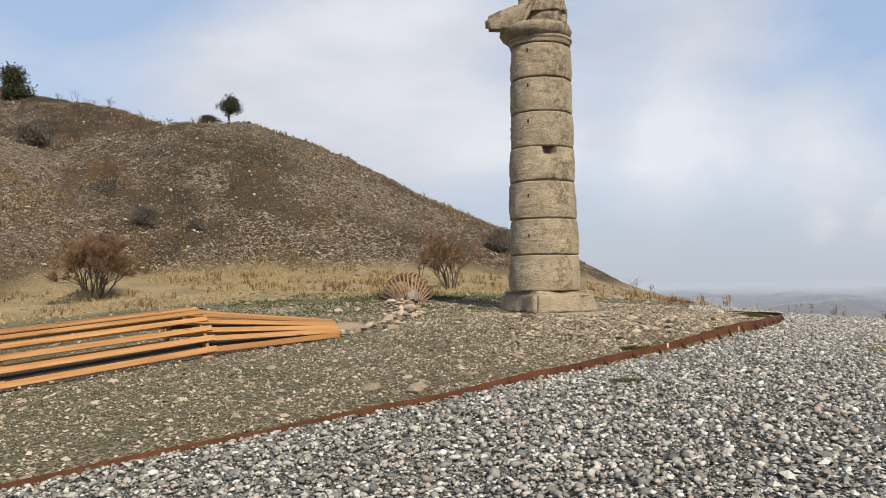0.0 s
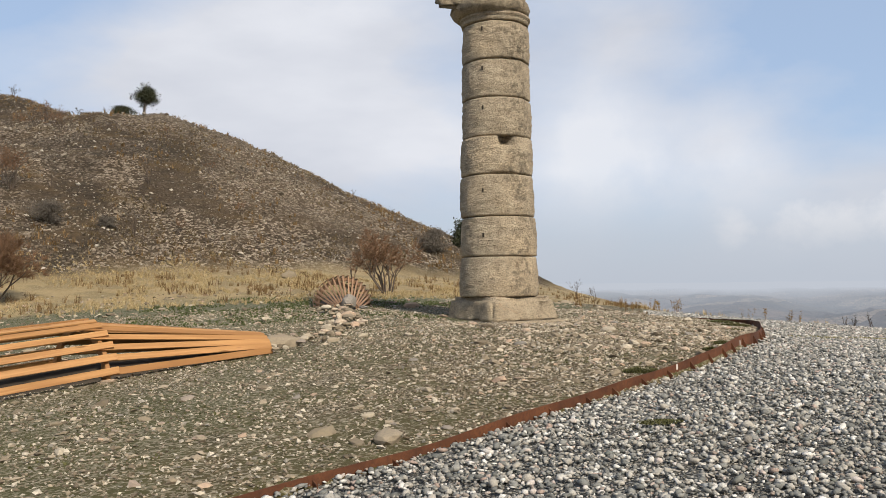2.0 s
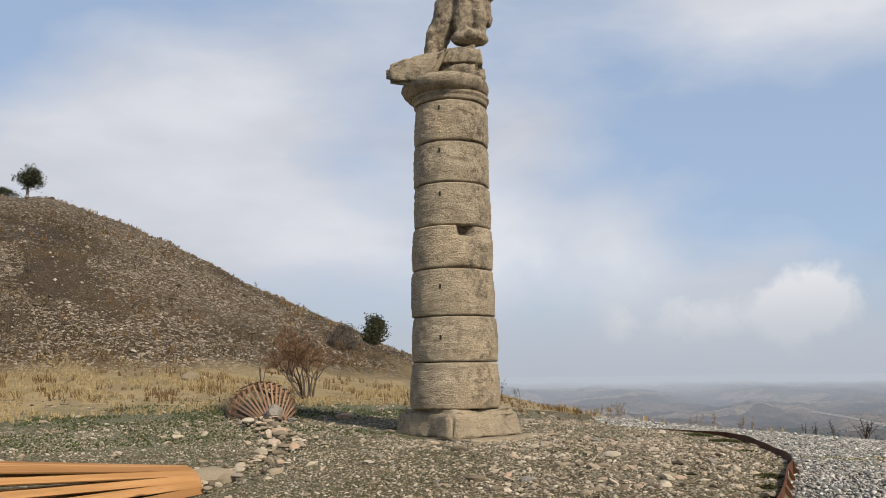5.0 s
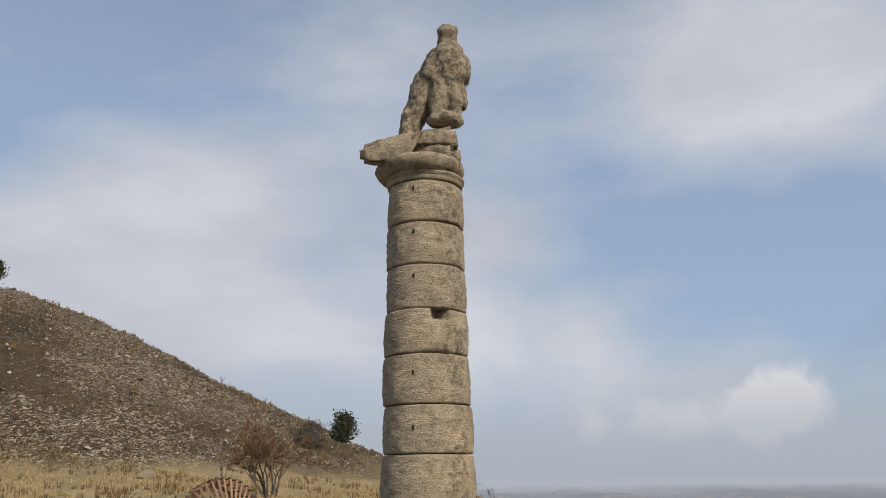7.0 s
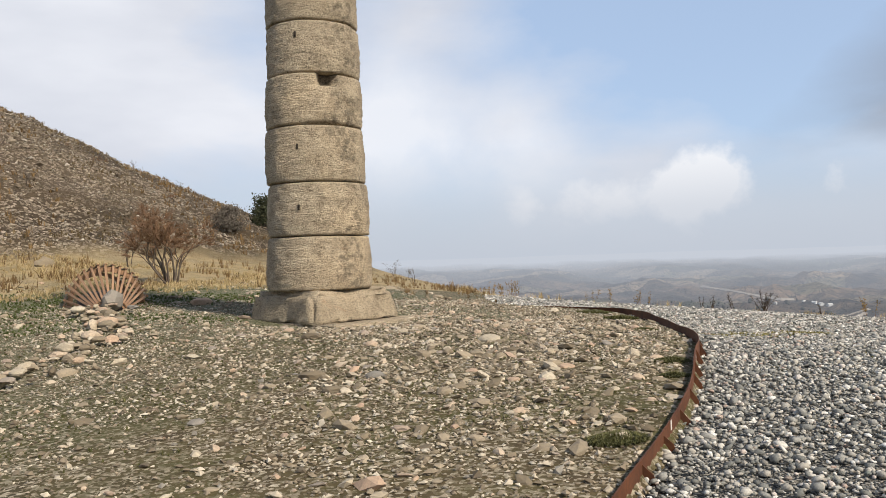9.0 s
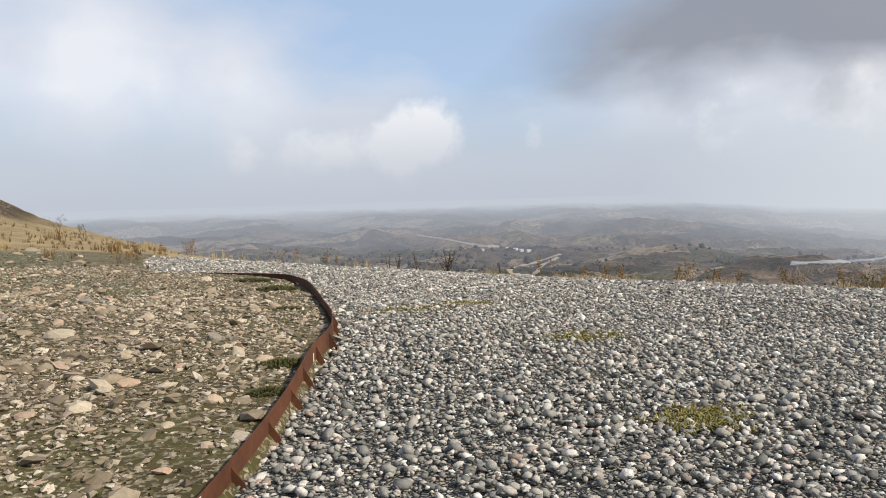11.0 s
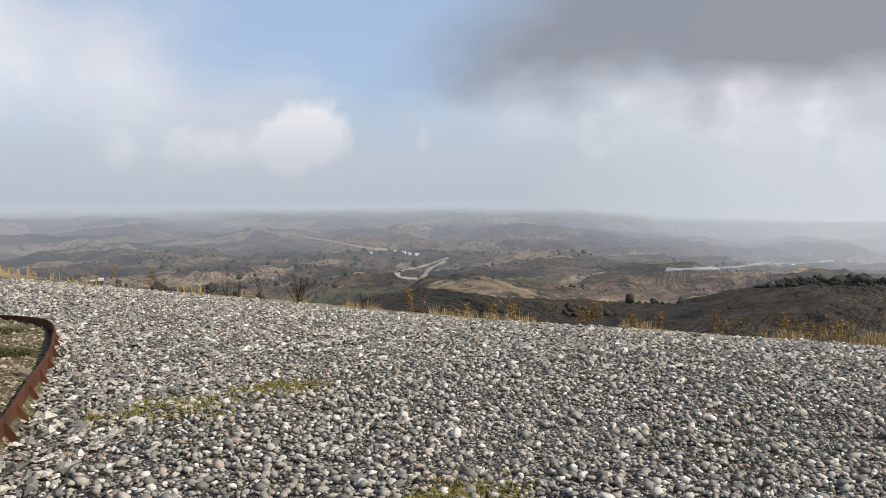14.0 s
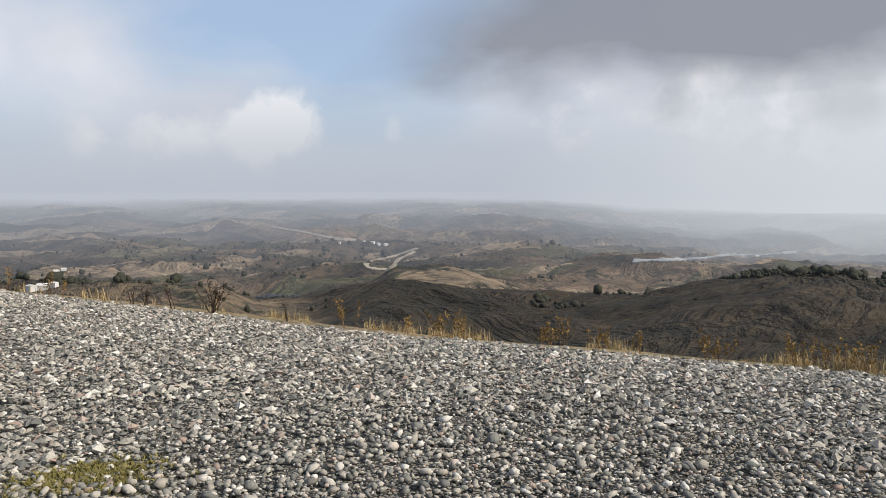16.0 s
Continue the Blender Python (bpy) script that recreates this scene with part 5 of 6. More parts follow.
def twig_mesh(name, branches, mat, parent, label=""):
    """Thin tapered three-sided twigs from (a, b, r0, r1)."""
    A = np.array([b[0] for b in branches], float)
    B = np.array([b[1] for b in branches], float)
    r0, r1 = np.array([b[2] for b in branches]), np.array([b[3] for b in branches])
    d = B - A
    d /= np.linalg.norm(d, axis=1)[:, None] + 1e-9
    ref = np.where(np.abs(d[:, 2:3]) < 0.9, np.array([[0, 0, 1.0]]), np.array([[1.0, 0, 0]]))
    u = np.cross(d, ref)
    u /= np.linalg.norm(u, axis=1)[:, None]
    v = np.cross(d, u)
    ring = []
    for c, r in ((A, r0), (B, r1)):
        for k in range(3):
            t = 2.0944 * k
            ring.append(c + (u * math.cos(t) + v * math.sin(t)) * r[:, None])
    V = np.stack(ring, 1).reshape(-1, 3)
    k = np.arange(len(A))[:, None] * 6
    F = np.concatenate([k + np.array([[i, (i + 1) % 3, 3 + (i + 1) % 3, 3 + i]]) for i in range(3)])
    ob = mesh_object(name, V, F, mat)
    ob.parent = parent
    ob.matrix_parent_inverse = parent.matrix_basis.inverted()
    if label:
        ob["label"] = label
    return ob


def grow(rg, start, way, length, radius, depth, spread, out, tips, shrink=0.68, kids=(2, 4)):
    pos, d = Vector(start), Vector(way).normalized()
    steps = 3
    for i in range(steps):
        nxt = pos + d * (length / steps)
        r0, r1 = radius * (1 - 0.35 * i / steps), radius * (1 - 0.35 * (i + 1) / steps)
        out.append((tuple(pos), tuple(nxt), r0, r1, depth))
        pos = nxt
        d = (d + Vector((rg.gauss(0, 0.14), rg.gauss(0, 0.14), rg.gauss(0.03, 0.10)))).normalized()
        if depth > 0 and i > 0:
            for _ in range(rg.randint(*kids) - 1):
                side = Vector((rg.gauss(0, 1), rg.gauss(0, 1), rg.gauss(0.25, 0.5))).normalized()
                grow(rg, pos, d * (1 - spread) + side * spread, length * shrink * rg.uniform(0.8, 1.15), r1 * 0.62, depth - 1, spread, out, tips, shrink, kids)
    if depth == 0:
        tips.append((pos, d))


def bare_bush(x, y, height, width, twig, label, seed, stems=7, depth=3, name="bare_bush", dense=1.0):
    rg = random.Random(seed)
    z = ground_z(x, y) - 0.03
    root = empty(name, (x, y, z), label, "bush", "leafless bushes")
    wood, tips = [], []
    for i in range(stems):
        a = rg.uniform(0, 6.283)
        lean = rg.uniform(0.1, 0.9) * width / height
        way = Vector((math.cos(a) * lean, math.sin(a) * lean, 1.0))
        grow(rg, (x + math.cos(a) * 0.08 * width, y + math.sin(a) * 0.08 * width, z), way, height * rg.uniform(0.40, 0.52), 0.018 * height, depth, 0.42, wood, tips, 0.62, (2, 3))
    twig_mesh("stem", [b[:4] for b in wood if b[4] >= depth - 1], BARK, root, "dark bare stems")["kind"] = "stuff"
    fine = [b[:4] for b in wood if b[4] < depth - 1]
    for p, d in tips:
        for _ in range(int(3 * dense) or 1):
            q = p + (d + Vector((rg.gauss(0, 0.6), rg.gauss(0, 0.6), rg.gauss(0.1, 0.5)))) * height * rg.uniform(0.04, 0.10)
            fine.append((tuple(p), tuple(q), 0.004 * height + 0.002, 0.002))
    if fine:
        twig_mesh("twig_crown", fine, twig, root, "fine leafless twigs")["kind"] = "stuff"
    return root


def leafy(points, size, mat, name, parent, rg, label=""):
    """Small folded leaves about points."""
    P = np.array(points)
    n = len(P)
    u, v = rg.normal(size=(n, 3)), rg.normal(size=(n, 3))
    u /= np.linalg.norm(u, axis=1)[:, None]
    v = np.cross(u, v)
    v /= np.linalg.norm(v, axis=1)[:, None]
    s = size * rg.uniform(0.6, 1.3, (n, 1))
    V = np.stack([P - u * s, P + v * s * 0.5, P + u * s, P - v * s * 0.5], 1).reshape(-1, 3)
    F = np.arange(n)[:, None] * 4 + np.array([[0, 1, 2, 3]])
    ob = mesh_object(name, V, F, mat)
    ob.parent, ob.matrix_parent_inverse = parent, parent.matrix_basis.inverted()
    if label:
        ob["label"] = label
    return ob


def small_tree(x, y, height, crown_r, trunk_h, label, seed, leaf, leaf_size, per, name="tree", flat=0.8):
    rg = random.Random(seed)
    ng = np.random.default_rng(seed)
    z = ground_z(x, y) - 0.05
    root = empty(name, (x, y, z), label, "tree")
    wood, tips = [], []
    grow(rg, (x, y, z), (0.04, 0.0, 1.0), trunk_h, 0.045 * height, 0, 0.4, wood, [], 0.7)
    top = Vector(wood[-1][1])
    for i in range(9):
        a = 6.283 * i / 9 + rg.uniform(-0.3, 0.3)
        way = Vector((math.cos(a), math.sin(a), rg.uniform(0.2, 2.4)))
        grow(rg, top - Vector((0, 0, trunk_h * 0.12 * rg.random())), way, crown_r * rg.uniform(0.35, 0.5), 0.02 * height, 2, 0.45, wood, tips, 0.62, (2, 3))
    twig_mesh("trunk", [b[:4] for b in wood], BARK, root, "thin dark trunk and limbs")
    pts = []
    for p, d in tips:
        for _ in range(per):
            pts.append(tuple(p + Vector((rg.gauss(0, 1), rg.gauss(0, 1), rg.gauss(0, 1) * flat)) * crown_r * 0.13))
    mid = top + Vector((0, 0, crown_r * 0.45))
    for _ in range(70):
        q = Vector(ng.normal(size=3)).normalized() * crown_r * rg.uniform(0.25, 0.85)
        q.z *= 0.85
        wood.append((tuple(top), tuple(mid + q), 0.012 * height, 0.004))
        for _ in range(26):
            pts.append(tuple(mid + q + Vector((rg.gauss(0, 1), rg.gauss(0, 1), rg.gauss(0, 1) * flat)) * crown_r * 0.14))
    leafy(pts, leaf_size, leaf, "crown", root, ng, "uneven dark crown")
    return root


small_tree(-19.6, 61.6, 2.7, 1.08, 0.95, "lone small tree with a round dark crown", 4, LEAF_DARK, 0.075, 14, "tree", 1.0)


def juniper(x, y, height, width, label, seed, name="evergreen_bush", mat=None):
    rg = np.random.default_rng(seed)
    z = ground_z(x, y)
    root = empty(name, (x, y, z), label, "bush")
    wood, tips = [], []
    r2 = random.Random(seed)
    for i in range(5):
        grow(r2, (x, y, z - 0.05), (r2.gauss(0, 0.45), r2.gauss(0, 0.45), 1.0), height * 0.42, 0.03 * height, 2, 0.4, wood, tips, 0.6, (2, 3))
    twig_mesh("stem", [b[:4] for b in wood], BARK, root)["kind"] = "stuff"
    pts = []
    for c in range(26):
        a, q, h = rg.uniform(0, 6.283), math.sqrt(rg.random()), rg.uniform(0.12, 0.95)
        rad = width * 0.5 * (1.2 - 0.85 * h) * q
        cx, cy, cz = x + math.cos(a) * rad, y + math.sin(a) * rad, z + h * height
        m = rg.normal(0, 0.13, (130, 3)) * (width, width, height * 0.8)
        pts += [(cx + k[0], cy + k[1], max(z, cz + k[2])) for k in m]
    leafy(pts, 0.045 * max(height, 1), mat or LEAF_DARK, "foliage", root, rg)
    return root


juniper(3.1, 54.0, 1.75, 1.45, "dense dark evergreen bush on the ridge line", 12)
juniper(-52.5, 86.0, 3.6, 3.4, "dark rounded bush on the skyline", 13)
juniper(-21.0, 61.2, 0.6, 1.6, "low dark scrub beside the lone tree", 14, "low_scrub")
juniper(-16.6, 40.4, 1.0, 1.7, "low blue-grey bush on the rubble slope", 15, "low_scrub", TWIG_GREY)
juniper(-32.5, 56.8, 2.2, 2.4, "grey thorny bush on the slope", 16, "low_scrub", TWIG_GREY)
juniper(1.1, 50.8, 1.3, 1.7, "dark scrub on the slope behind the column", 17, "low_scrub", TWIG_GREY)
juniper(-14.2, 41.1, 0.55, 0.7, "small dark scrub clump on the slope", 18, "low_scrub", TWIG_GREY)

bare_bush(-13.6, 29.6, 2.35, 2.3, TWIG_RED, "large leafless bush with reddish twigs", 41, 15, 3, "bare_bush", 6)
bare_bush(-0.45, 29.9, 1.95, 1.9, TWIG_RED, "leafless brown bush behind the column", 42, 9, 3, "bare_bush", 4)
bare_bush(-19.7, 43.0, 2.0, 1.3, TWIG_RED, "tall leafless brown bush on the slope", 43, 8, 3)
bare_bush(-14.1, 46.6, 1.9, 0.8, TWIG_GREY, "thin leafless sapling on the slope", 44, 3, 2, "sapling")
bare_bush(-18.3, 44.3, 1.4, 0.6, TWIG_GREY, "thin leafless sapling on the slope", 45, 3, 2, "sapling")
bare_bush(-12.6, 40.2, 1.5, 0.6, TWIG_GREY, "thin leafless sapling on the slope", 46, 3, 2, "sapling")
bare_bush(-13.4, 55.0, 1.0, 0.4, TWIG_GREY, "thin leafless sapling on the slope", 47, 2, 2, "sapling")
bare_bush(-10.1, 50.9, 1.1, 0.6, TWIG_GREY, "thin leafless sapling on the slope", 48, 3, 2, "sapling")
bare_bush(-7.5, 46.6, 0.9, 0.5, TWIG_GREY, "thin leafless sapling on the slope", 49, 3, 2, "sapling")
bare_bush(-2.3, 37.0, 1.1, 0.6, TWIG_GREY, "thin leafless sapling at the mound's foot", 50, 3, 2, "sapling")
bare_bush(-4.4, 59.7, 1.0, 0.35, TWIG_GREY, "dead weed stalk on the ridge line", 51, 2, 1, "weed_stalk")
bare_bush(-1.6, 57.5, 0.9, 0.5, TWIG_GREY, "dead weed stalk on the ridge line", 52, 2, 1, "weed_stalk")
bare_bush(-22.0, 53.9, 1.6, 1.4, TWIG_RED, "leafless brown scrub on the slope", 53, 6, 2)
bare_bush(-25.0, 58.0, 1.6, 1.8, TWIG_RED, "leafless brown scrub on the slope", 54, 7, 2)
bare_bush(-30.5, 66.0, 1.9, 2.2, TWIG_RED, "leafless brown scrub on the slope", 55, 7, 2)
bare_bush(-37.0, 72.0, 2.0, 2.4, TWIG_RED, "leafless brown scrub on the slope", 56, 7, 2)
sc = random.Random(91)
for i in range(46):
    u, off = sc.random(), sc.uniform(1.5, 13)
    x, y = -58 + 38 * u - off * 0.63, 95.4 - 30.6 * u - off * 0.78
    bare_bush(x, y, sc.uniform(0.7, 1.5), sc.uniform(0.5, 1.3), sc.choice((TWIG_RED, TWIG_GREY, WEED_DARK)), "small leafless shrub on the upper slope", 400 + i, 4, 2, "shrub", 2)
for i in range(26):
    x, y = sc.uniform(-26, 0), sc.uniform(36, 56)
    if foot_of_hill(np.array([(x, y)]))[0] > 0.8:
        bare_bush(x, y, sc.uniform(0.4, 0.9), sc.uniform(0.3, 0.8), sc.choice((TWIG_RED, TWIG_GREY)), "low leafless shrub on the rubble slope", 460 + i, 4, 2, "shrub", 2)
bare_bush(-44.0, 84.0, 1.8, 0.6, TWIG_GREY, "small leafless tree on the skyline", 57, 2, 2, "sapling")
bare_bush(7.6, 39.4, 0.95, 0.5, TWIG_GREY, "dry branching thistle on the ridge", 58, 2, 2, "thistle")
bare_bush(8.5, 40.5, 0.85, 0.8, TWIG_GREY, "dry branching thistle on the ridge", 59, 3, 2, "thistle")
# dark wiry weeds and yellow weeds on the gravel's rim
def wiry_weed(x, y, height, spread, stems, seed):
    """Stiff dark stems fanning out of one root, with short barbs."""
    rg = random.Random(seed)
    z = ground_z(x, y) - 0.02
    root = empty("wiry_weed", (x, y, z), "dark wiry dead weed on the gravel rim", "weed", "rim weeds")
    for i in range(stems):
        a = rg.uniform(0, 6.283)
        lean = spread * rg.uniform(0.15, 1.0)
        tip = Vector((math.cos(a) * lean, math.sin(a) * lean, 1.0)).normalized() * height * rg.uniform(0.7, 1.1)
        base = Vector((x + rg.gauss(0, 0.03), y + rg.gauss(0, 0.03), z))
        wood = []
        for k in range(7):
            p, q = base + tip * (k / 7), base + tip * ((k + 1) / 7)
            wood.append((tuple(p), tuple(q), 0.009 * (1 - k / 9), 0.009 * (1 - (k + 1) / 9)))
            if k > 0:
                for _ in range(3):
                    b = q + (tip.normalized() * 0.7 + Vector((rg.gauss(0, 0.6), rg.gauss(0, 0.6), rg.gauss(0, 0.4)))) * height * 0.14
                    wood.append((tuple(q), tuple(b), 0.005, 0.002))
        twig_mesh("stem", wood, WEED_DARK, root)
    return root


wiry_weed(12.45, 22.55, 0.46, 0.9, 11, 60)
wiry_weed(12.2, 23.35, 0.40, 0.3, 3, 61)
wiry_weed(12.05, 23.9, 0.30, 0.4, 4, 62)
wiry_weed(11.95, 24.2, 0.26, 0.5, 3, 63)
wiry_weed(12.75, 21.1, 0.22, 0.3, 2, 64)


def yellow_weed(x, y, height, seed, mat=None):
    rg = random.Random(seed)
    ng = np.random.default_rng(seed)
    z = ground_z(x, y) - 0.02
    root = empty("yellow_weed", (x, y, z), "upright dry weed with yellow-brown seed heads", "weed", "rim weeds")
    wood, pts = [], []
    for i in range(rg.randint(3, 6)):
        a, l = rg.uniform(0, 6.283), rg.uniform(0.05, 0.45)
        p = Vector((x + rg.gauss(0, 0.05), y + rg.gauss(0, 0.05), z))
        q = p + Vector((math.cos(a) * l, math.sin(a) * l, 1)) * height * rg.uniform(0.6, 1.05)
        wood.append((tuple(p), tuple(q), 0.004, 0.002))
        for k in range(26):
            u = rg.uniform(0.35, 1.0)
            c = p.lerp(q, u) + Vector((rg.gauss(0, 1), rg.gauss(0, 1), rg.gauss(0, 0.6))) * height * 0.05
            pts.append(tuple(c))
    twig_mesh("stalk", wood, TWIG_RED, root)["kind"] = "stuff"
    leafy(pts, 0.018, mat or YELLOW, "seed_head", root, ng, "yellow-brown seed heads")["kind"] = "stuff"


for i, (x, y, h) in enumerate(((10.7, 27.6, 0.42), (11.1, 27.4, 0.48), (11.5, 26.5, 0.42), (11.6, 26.2, 0.40), (9.2, 30.2, 0.5), (8.9, 28.9, 0.45), (7.6, 27.0, 0.40), (7.3, 25.4, 0.40), (12.9, 20.0, 0.40), (13.2, 19.2, 0.34), (13.38, 18.75, 0.40), (13.45, 18.55, 0.34), (13.92, 17.55, 0.34), (14.0, 17.4, 0.40), (14.1, 17.0, 0.26), (14.3, 16.65, 0.30), (14.58, 15.95, 0.34), (14.62, 15.8, 0.26), (14.95, 15.2, 0.36), (15.03, 15.0, 0.30), (15.12, 14.85, 0.38), (15.2, 14.6, 0.32), (6.5, 25.9, 0.36), (6.3, 24.0, 0.32))):
    yellow_weed(x, y, h, 200 + i)


# ---- rubble on the slope ----
def on_slope(P):
    return (foot_of_hill(P) > 0.4) & (gr.random(len(P)) < 0.35 + 0.9 * np.clip(nz(P + 5, 0.15) + 0.2, 0, 1))


P = gr.uniform((-55, 30), (8, 85), (105000, 2))
P = P[on_slope(P)]
sz = np.clip(gr.lognormal(math.log(0.085), 0.50, len(P)), 0.045, 0.5)
ob = scatter_stones("slope_rubble", np.c_[P, surface(P[:, 0], P[:, 1])[0]], sz, (0.4, 0.8), SLOPE_ROCK, gr, 0.25, CHIP, False, 0.3)
tagged(ob, "pale limestone rubble covering the burial mound", "rubble", kind="stuff")


# ---- far houses ----
def far_ground(x, y):
    ok, place, _, _ = bpy.data.objects["backdrop"].ray_cast((x, y, 500), (0, 0, -1))
    return place.z if ok else -150.0


def house(az, r, w, d, h, seed):
    rg = random.Random(seed)
    x, y = 6.6 + r * math.sin(radians(az)), 11.8 + r * math.cos(radians(az))
    z = far_ground(x, y)
    turn = rg.uniform(0, 3.14)
    root = empty("far_house", (x, y, z), "tiny white house far off in the valley", "house", "far houses")
    m = Matrix.Translation((x, y, z)) @ Matrix.Rotation(turn, 4, "Z")
    bm = bmesh.new()
    bmesh.ops.create_cube(bm, size=1.0)
    bmesh.ops.transform(bm, matrix=m @ Matrix.Translation((0, 0, h / 2 - 0.5)) @ Matrix.Diagonal((w, d, h + 1, 1)), verts=bm.verts)
    part("wall", bm, FARWALL, root)
    vs = [m @ Vector(v) for v in ((-w * .55, -d * .55, h), (w * .55, -d * .55, h), (w * .55, d * .55, h), (-w * .55, d * .55, h), (-w * .5, 0, h + d * .25), (w * .5, 0, h + d * .25))]
    part("roof", bm_from(vs, [(3, 2, 1, 0), (0, 1, 5, 4), (2, 3, 4, 5), (1, 2, 5), (3, 0, 4)]), FARWALL, root)
    for k in (-0.25, 0.25):
        vs = [m @ Vector((w * k + a, -d / 2 - 0.03 + b, h * 0.5 + c)) for b in (0, 0.06) for a, c in ((-0.6, -0.7), (0.6, -0.7), (0.6, 0.7), (-0.6, 0.7))]
        part("window", bm_from(vs, [(0, 1, 2, 3), (7, 6, 5, 4), (0, 4, 5, 1), (1, 5, 6, 2), (2, 6, 7, 3), (3, 7, 4, 0)]), INSIDE, root)


bpy.context.view_layer.update()
for i, (az, r, w, h) in enumerate(((39.2, 2250, 16, 8), (39.6, 2260, 20, 9), (40.1, 2240, 18, 8), (38.6, 2280, 12, 7), (36.9, 2150, 10, 7), (57.2, 640, 7, 4), (57.8, 650, 8, 4), (58.5, 655, 7, 4), (59.3, 650, 9, 4), (56.6, 660, 6, 4), (17.2, 425, 6, 4), (17.9, 430, 8, 4), (18.5, 428, 5, 4), (63.4, 2400, 13, 6), (63.9, 2420, 22, 8), (64.3, 2410, 16, 6), (65.2, 2450, 24, 7), (66.0, 2440, 18, 6), (68.4, 2650, 24, 7), (54.9, 655, 6, 4), (55.4, 650, 8, 4), (57.0, 690, 9, 4), (59.8, 660, 8, 4), (66.9, 520, 8, 4), (69.2, 520, 9, 4), (27.5, 2500, 16, 7), (18.6, 1500, 16, 6), (19.1, 1510, 12, 6))):
    house(az, r, w * 0.7, w * 0.5, h * 0.6, 300 + i)


def valley_point(az, el):
    """Where a sight line from the end of the walk meets the valley."""
    ok, place, _, _ = bpy.data.objects["backdrop"].ray_cast((6.6, 11.8, 1.9), az_dir(az, el))
    return place if ok else None


def valley_strip(name, label, category, sights, width, mat):
    """A ribbon laid over the valley floor along sight lines."""
    fine = smooth_line(sights, 0.06)
    pts = [p for p in (valley_point(a, e) for a, e in fine) if p is not None]
    vs, fs, last = [], [], None
    for i, p in enumerate(pts):
        d = pts[min(i + 1, len(pts) - 1)] - pts[max(i - 1, 0)]
        n = Vector((d.y, -d.x, 0)).normalized() * width / 2
        for q in (p - n, p + n):
            z = far_ground(q.x, q.y) + 2.0
            vs += [(q.x, q.y, z), (q.x, q.y, z - 1.5)]
        if last is not None and (p - last).length < 260:
            a, b = (i - 1) * 4, i * 4
            fs += [(a, b, b + 2, a + 2), (a, a + 1, b + 1, b), (a + 2, b + 2, b + 3, a + 3)]
        last = p
    ob = mesh_object(name, vs, fs, mat, False)
    return tagged(ob, label, category, kind="structure")


valley_strip("valley_road", "pale road looping through the far valley", "road", [(42.3, -4.26), (41.26, -4.61), (40.39, -4.88), (39.2, -5.11), (38.72, -5.34), (39.03, -5.66), (40.38, -5.67), (41.02, -5.04), (42.18, -4.49)], 9, ROAD)
valley_strip("valley_track", "pale earth track on a far hillside", "road", [(32.23, -2.67), (34.52, -3.09), (36.85, -3.59), (38.03, -3.64)], 12, ROAD)
valley_strip("river", "pale river across the far valley floor", "river", [(57.28, -5.06), (59.52, -4.94), (61.71, -4.77), (63.5, -4.5), (65.42, -4.45), (67.63, -4.17)], 13, WATER)


def far_scrub(n, az0, az1, r0, r1, seed, keep=0.0):
    rg = np.random.default_rng(seed)
    a, r = np.radians(rg.uniform(az0, az1, n)), rg.uniform(r0, r1, n)
    P = np.c_[6.6 + r * np.sin(a), 11.8 + r * np.cos(a)]
    P = P[nz(P, 0.012) + 0.5 * nz(P + 70, 0.05) > keep]
    C = np.array([(x, y, far_ground(x, y)) for x, y in P])
    ob = scatter_stones("far_scrub", C, rg.lognormal(math.log(1.9), 0.45, len(C)) * np.interp(np.hypot(C[:, 0], C[:, 1]), [300, 2000], [1.0, 2.6]), (0.7, 1.2), FAR_TREE, rg, 0.15, None, True, 0.3)
    tagged(ob, "dark scattered shrubs and trees on far hills", "scrub", kind="stuff")


far_scrub(2200, 10, 36, 420, 1000, 5, 0.05)
far_scrub(2600, 44, 76, 400, 700, 6, 0.14)
far_scrub(420, 63, 76, 440, 520, 7, -0.1)
far_scrub(2400, 15, 62, 1200, 2400, 8, 0.15)


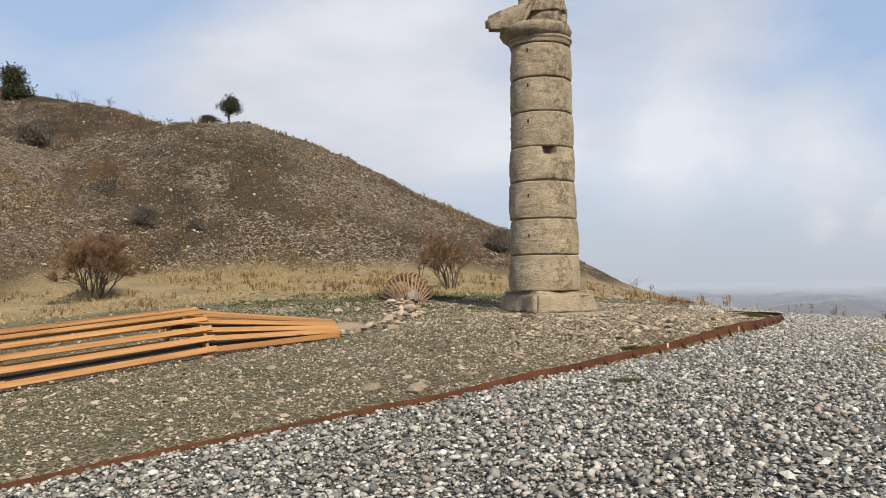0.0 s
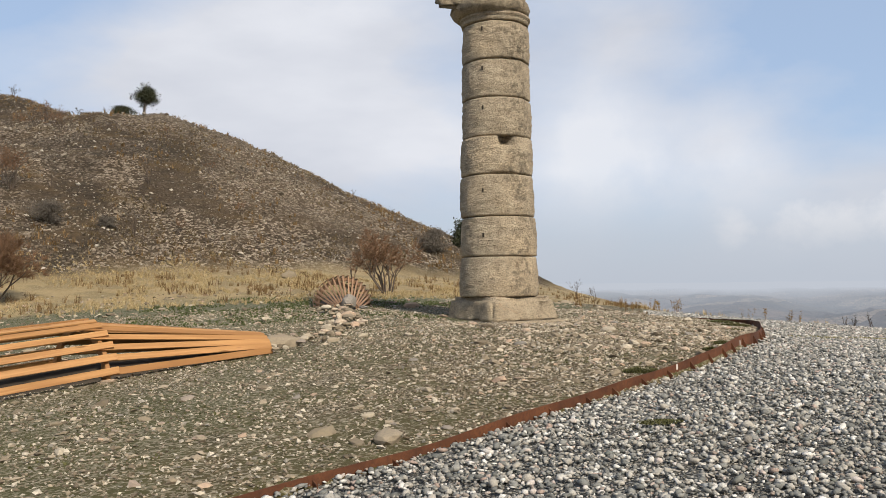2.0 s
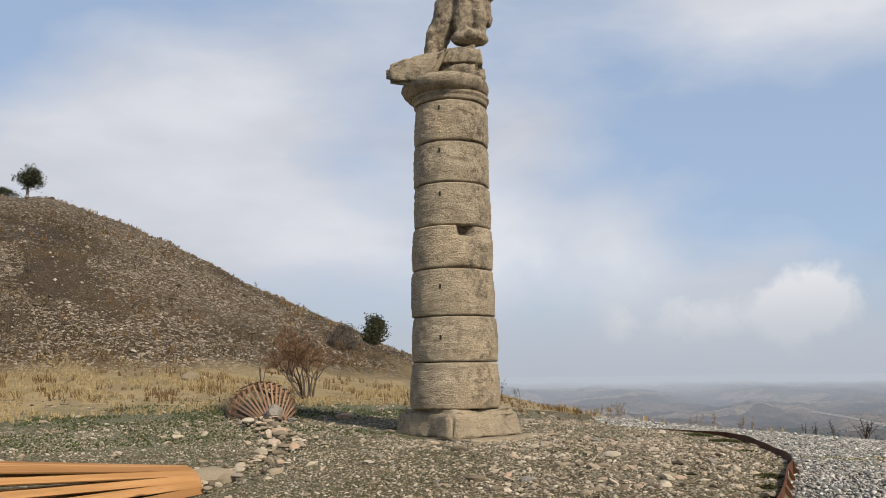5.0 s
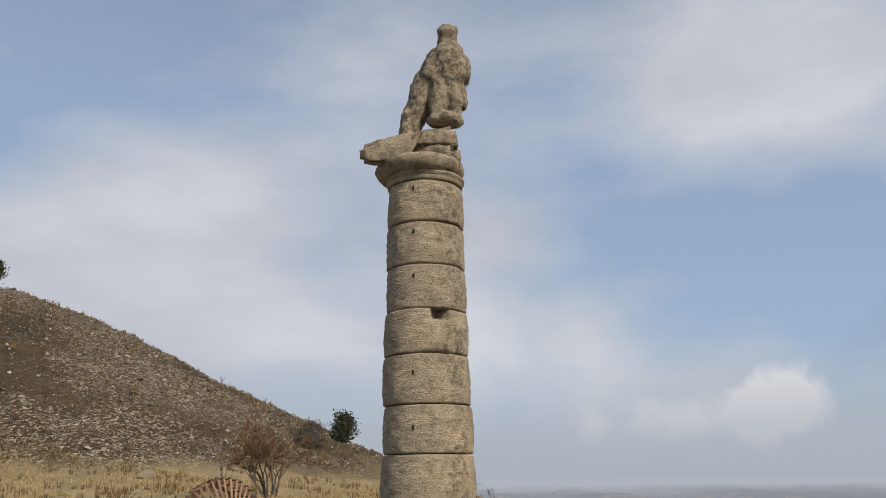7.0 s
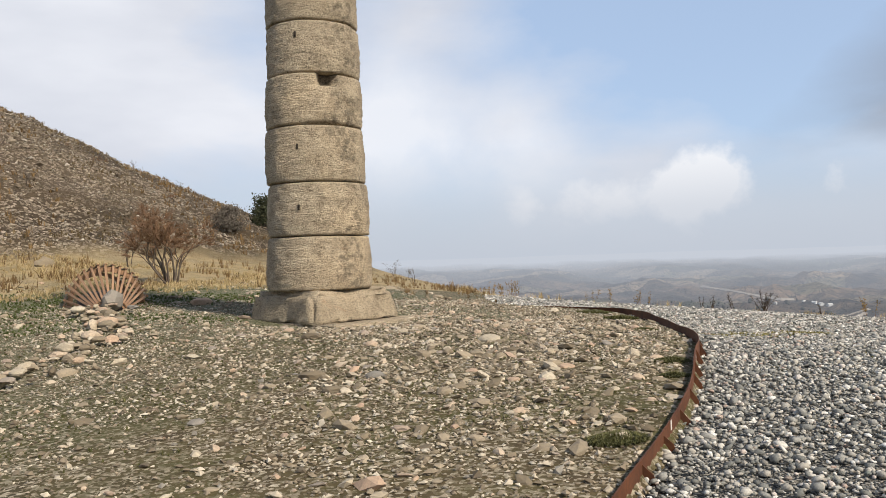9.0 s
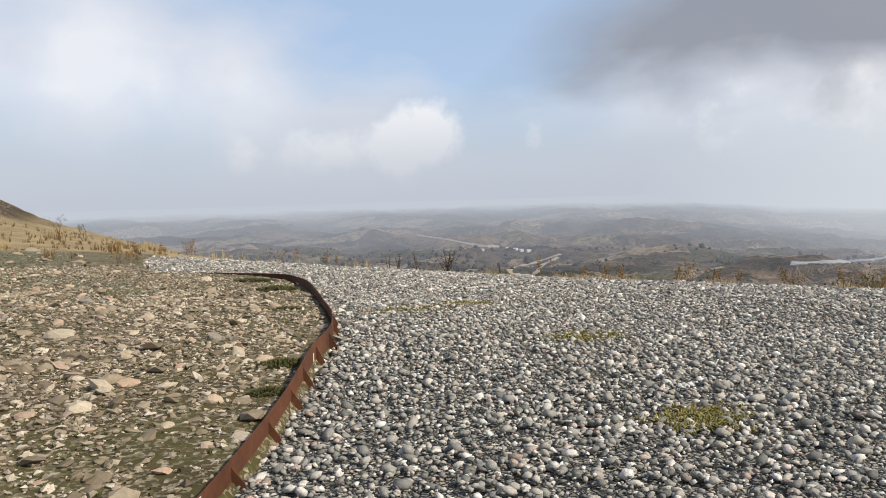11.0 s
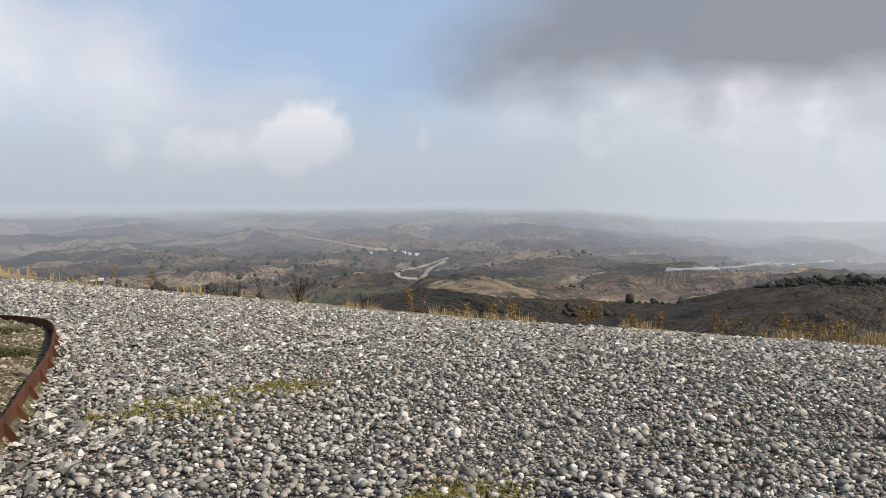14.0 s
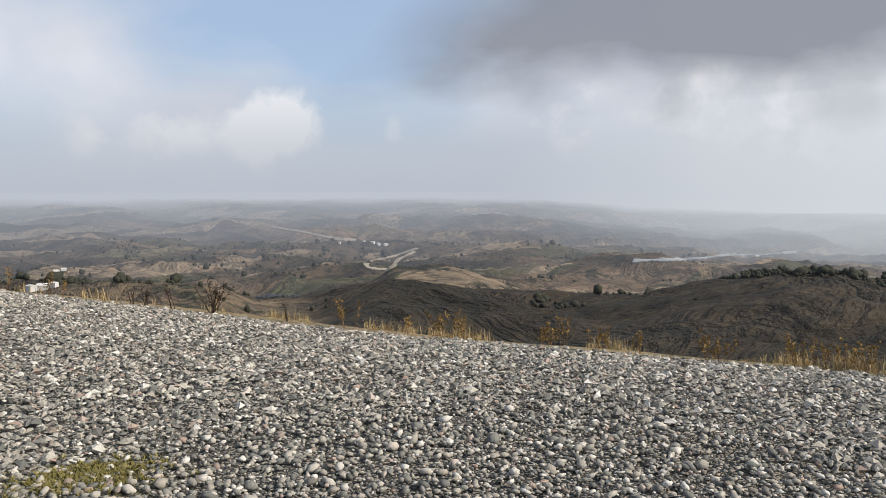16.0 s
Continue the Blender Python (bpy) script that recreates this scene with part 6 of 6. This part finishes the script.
def solar_field(az, r, rows):
    """Parallel rows of tilted panels on a slope in the valley."""
    a = radians(az)
    way, across = Vector((math.sin(a), math.cos(a), 0)), Vector((math.cos(a), -math.sin(a), 0))
    c = Vector((6.6, 11.8, 0)) + way * r
    root = empty("solar_field", (c.x, c.y, far_ground(c.x, c.y)), "rows of grey panels far off in the valley", "panels")
    for k in range(rows):
        o = c + across * (k - rows / 2) * 5.6 - way * k * 1.6
        d = (way * 0.9 - across * 0.5).normalized()
        side = Vector((d.y, -d.x, 0))
        vs = []
        for lift in (0.0, 0.25):
            for u, w, h in ((-24, -1.5, 3.4), (24, -1.5, 3.4), (24, 1.5, 1.2), (-24, 1.5, 1.2)):
                q = o + d * u + side * w
                vs.append((q.x, q.y, far_ground(q.x, q.y) + h + lift))
        part("panel_row", bm_from(vs, [(3, 2, 1, 0), (4, 5, 6, 7), (0, 1, 5, 4), (1, 2, 6, 5), (2, 3, 7, 6), (3, 0, 4, 7)]), PANEL, root)
        for u in (-20, 0, 20):
            q = o + d * u
            z = far_ground(q.x, q.y)
            ps, fs = tube([(q.x, q.y, z - 0.5), (q.x, q.y, z + 2.3)], [0.12, 0.12], 6)
            part("post", bm_from(ps, fs), PANEL, root)


solar_field(33.6, 930, 15)


# ---- nearest pebbles, one by one ----
def near_pebbles():
    rg = random.Random(77)
    meshes = []
    for k in range(8):
        bm = bmesh.new()
        bmesh.ops.create_icosphere(bm, subdivisions=1, radius=0.5)
        for v in bm.verts:
            v.co = Vector((v.co.x * rg.uniform(1.0, 1.2), v.co.y * 0.8, v.co.z * 0.6)) * (1 + rg.uniform(-0.12, 0.12))
        me = bpy.data.meshes.new("pebble")
        bm.to_mesh(me)
        bm.free()
        me.materials.append(PEBBLE)
        me.polygons.foreach_set("use_smooth", np.full(len(me.polygons), True))
        meshes.append(me)
    made = 0
    while made < 300:
        x, y = rg.uniform(4.6, 8.2), rg.uniform(11.6, 15.2)
        P = np.array([(x, y)])
        if not on_gravel(P, 0.08)[0]:
            continue
        ob = new("pebble", rg.choice(meshes))
        s = min(0.085, rg.lognormvariate(math.log(0.045), 0.28))
        ob.parent = gravel_bed
        ob.matrix_basis = Matrix.Translation((x, y, float(gravel_top(P)[0]) + s * 0.28)) @ Euler((rg.gauss(0, 0.2), rg.gauss(0, 0.2), rg.uniform(0, 6.28))).to_matrix().to_4x4() @ Matrix.Scale(s, 4)
        made += 1


near_pebbles()
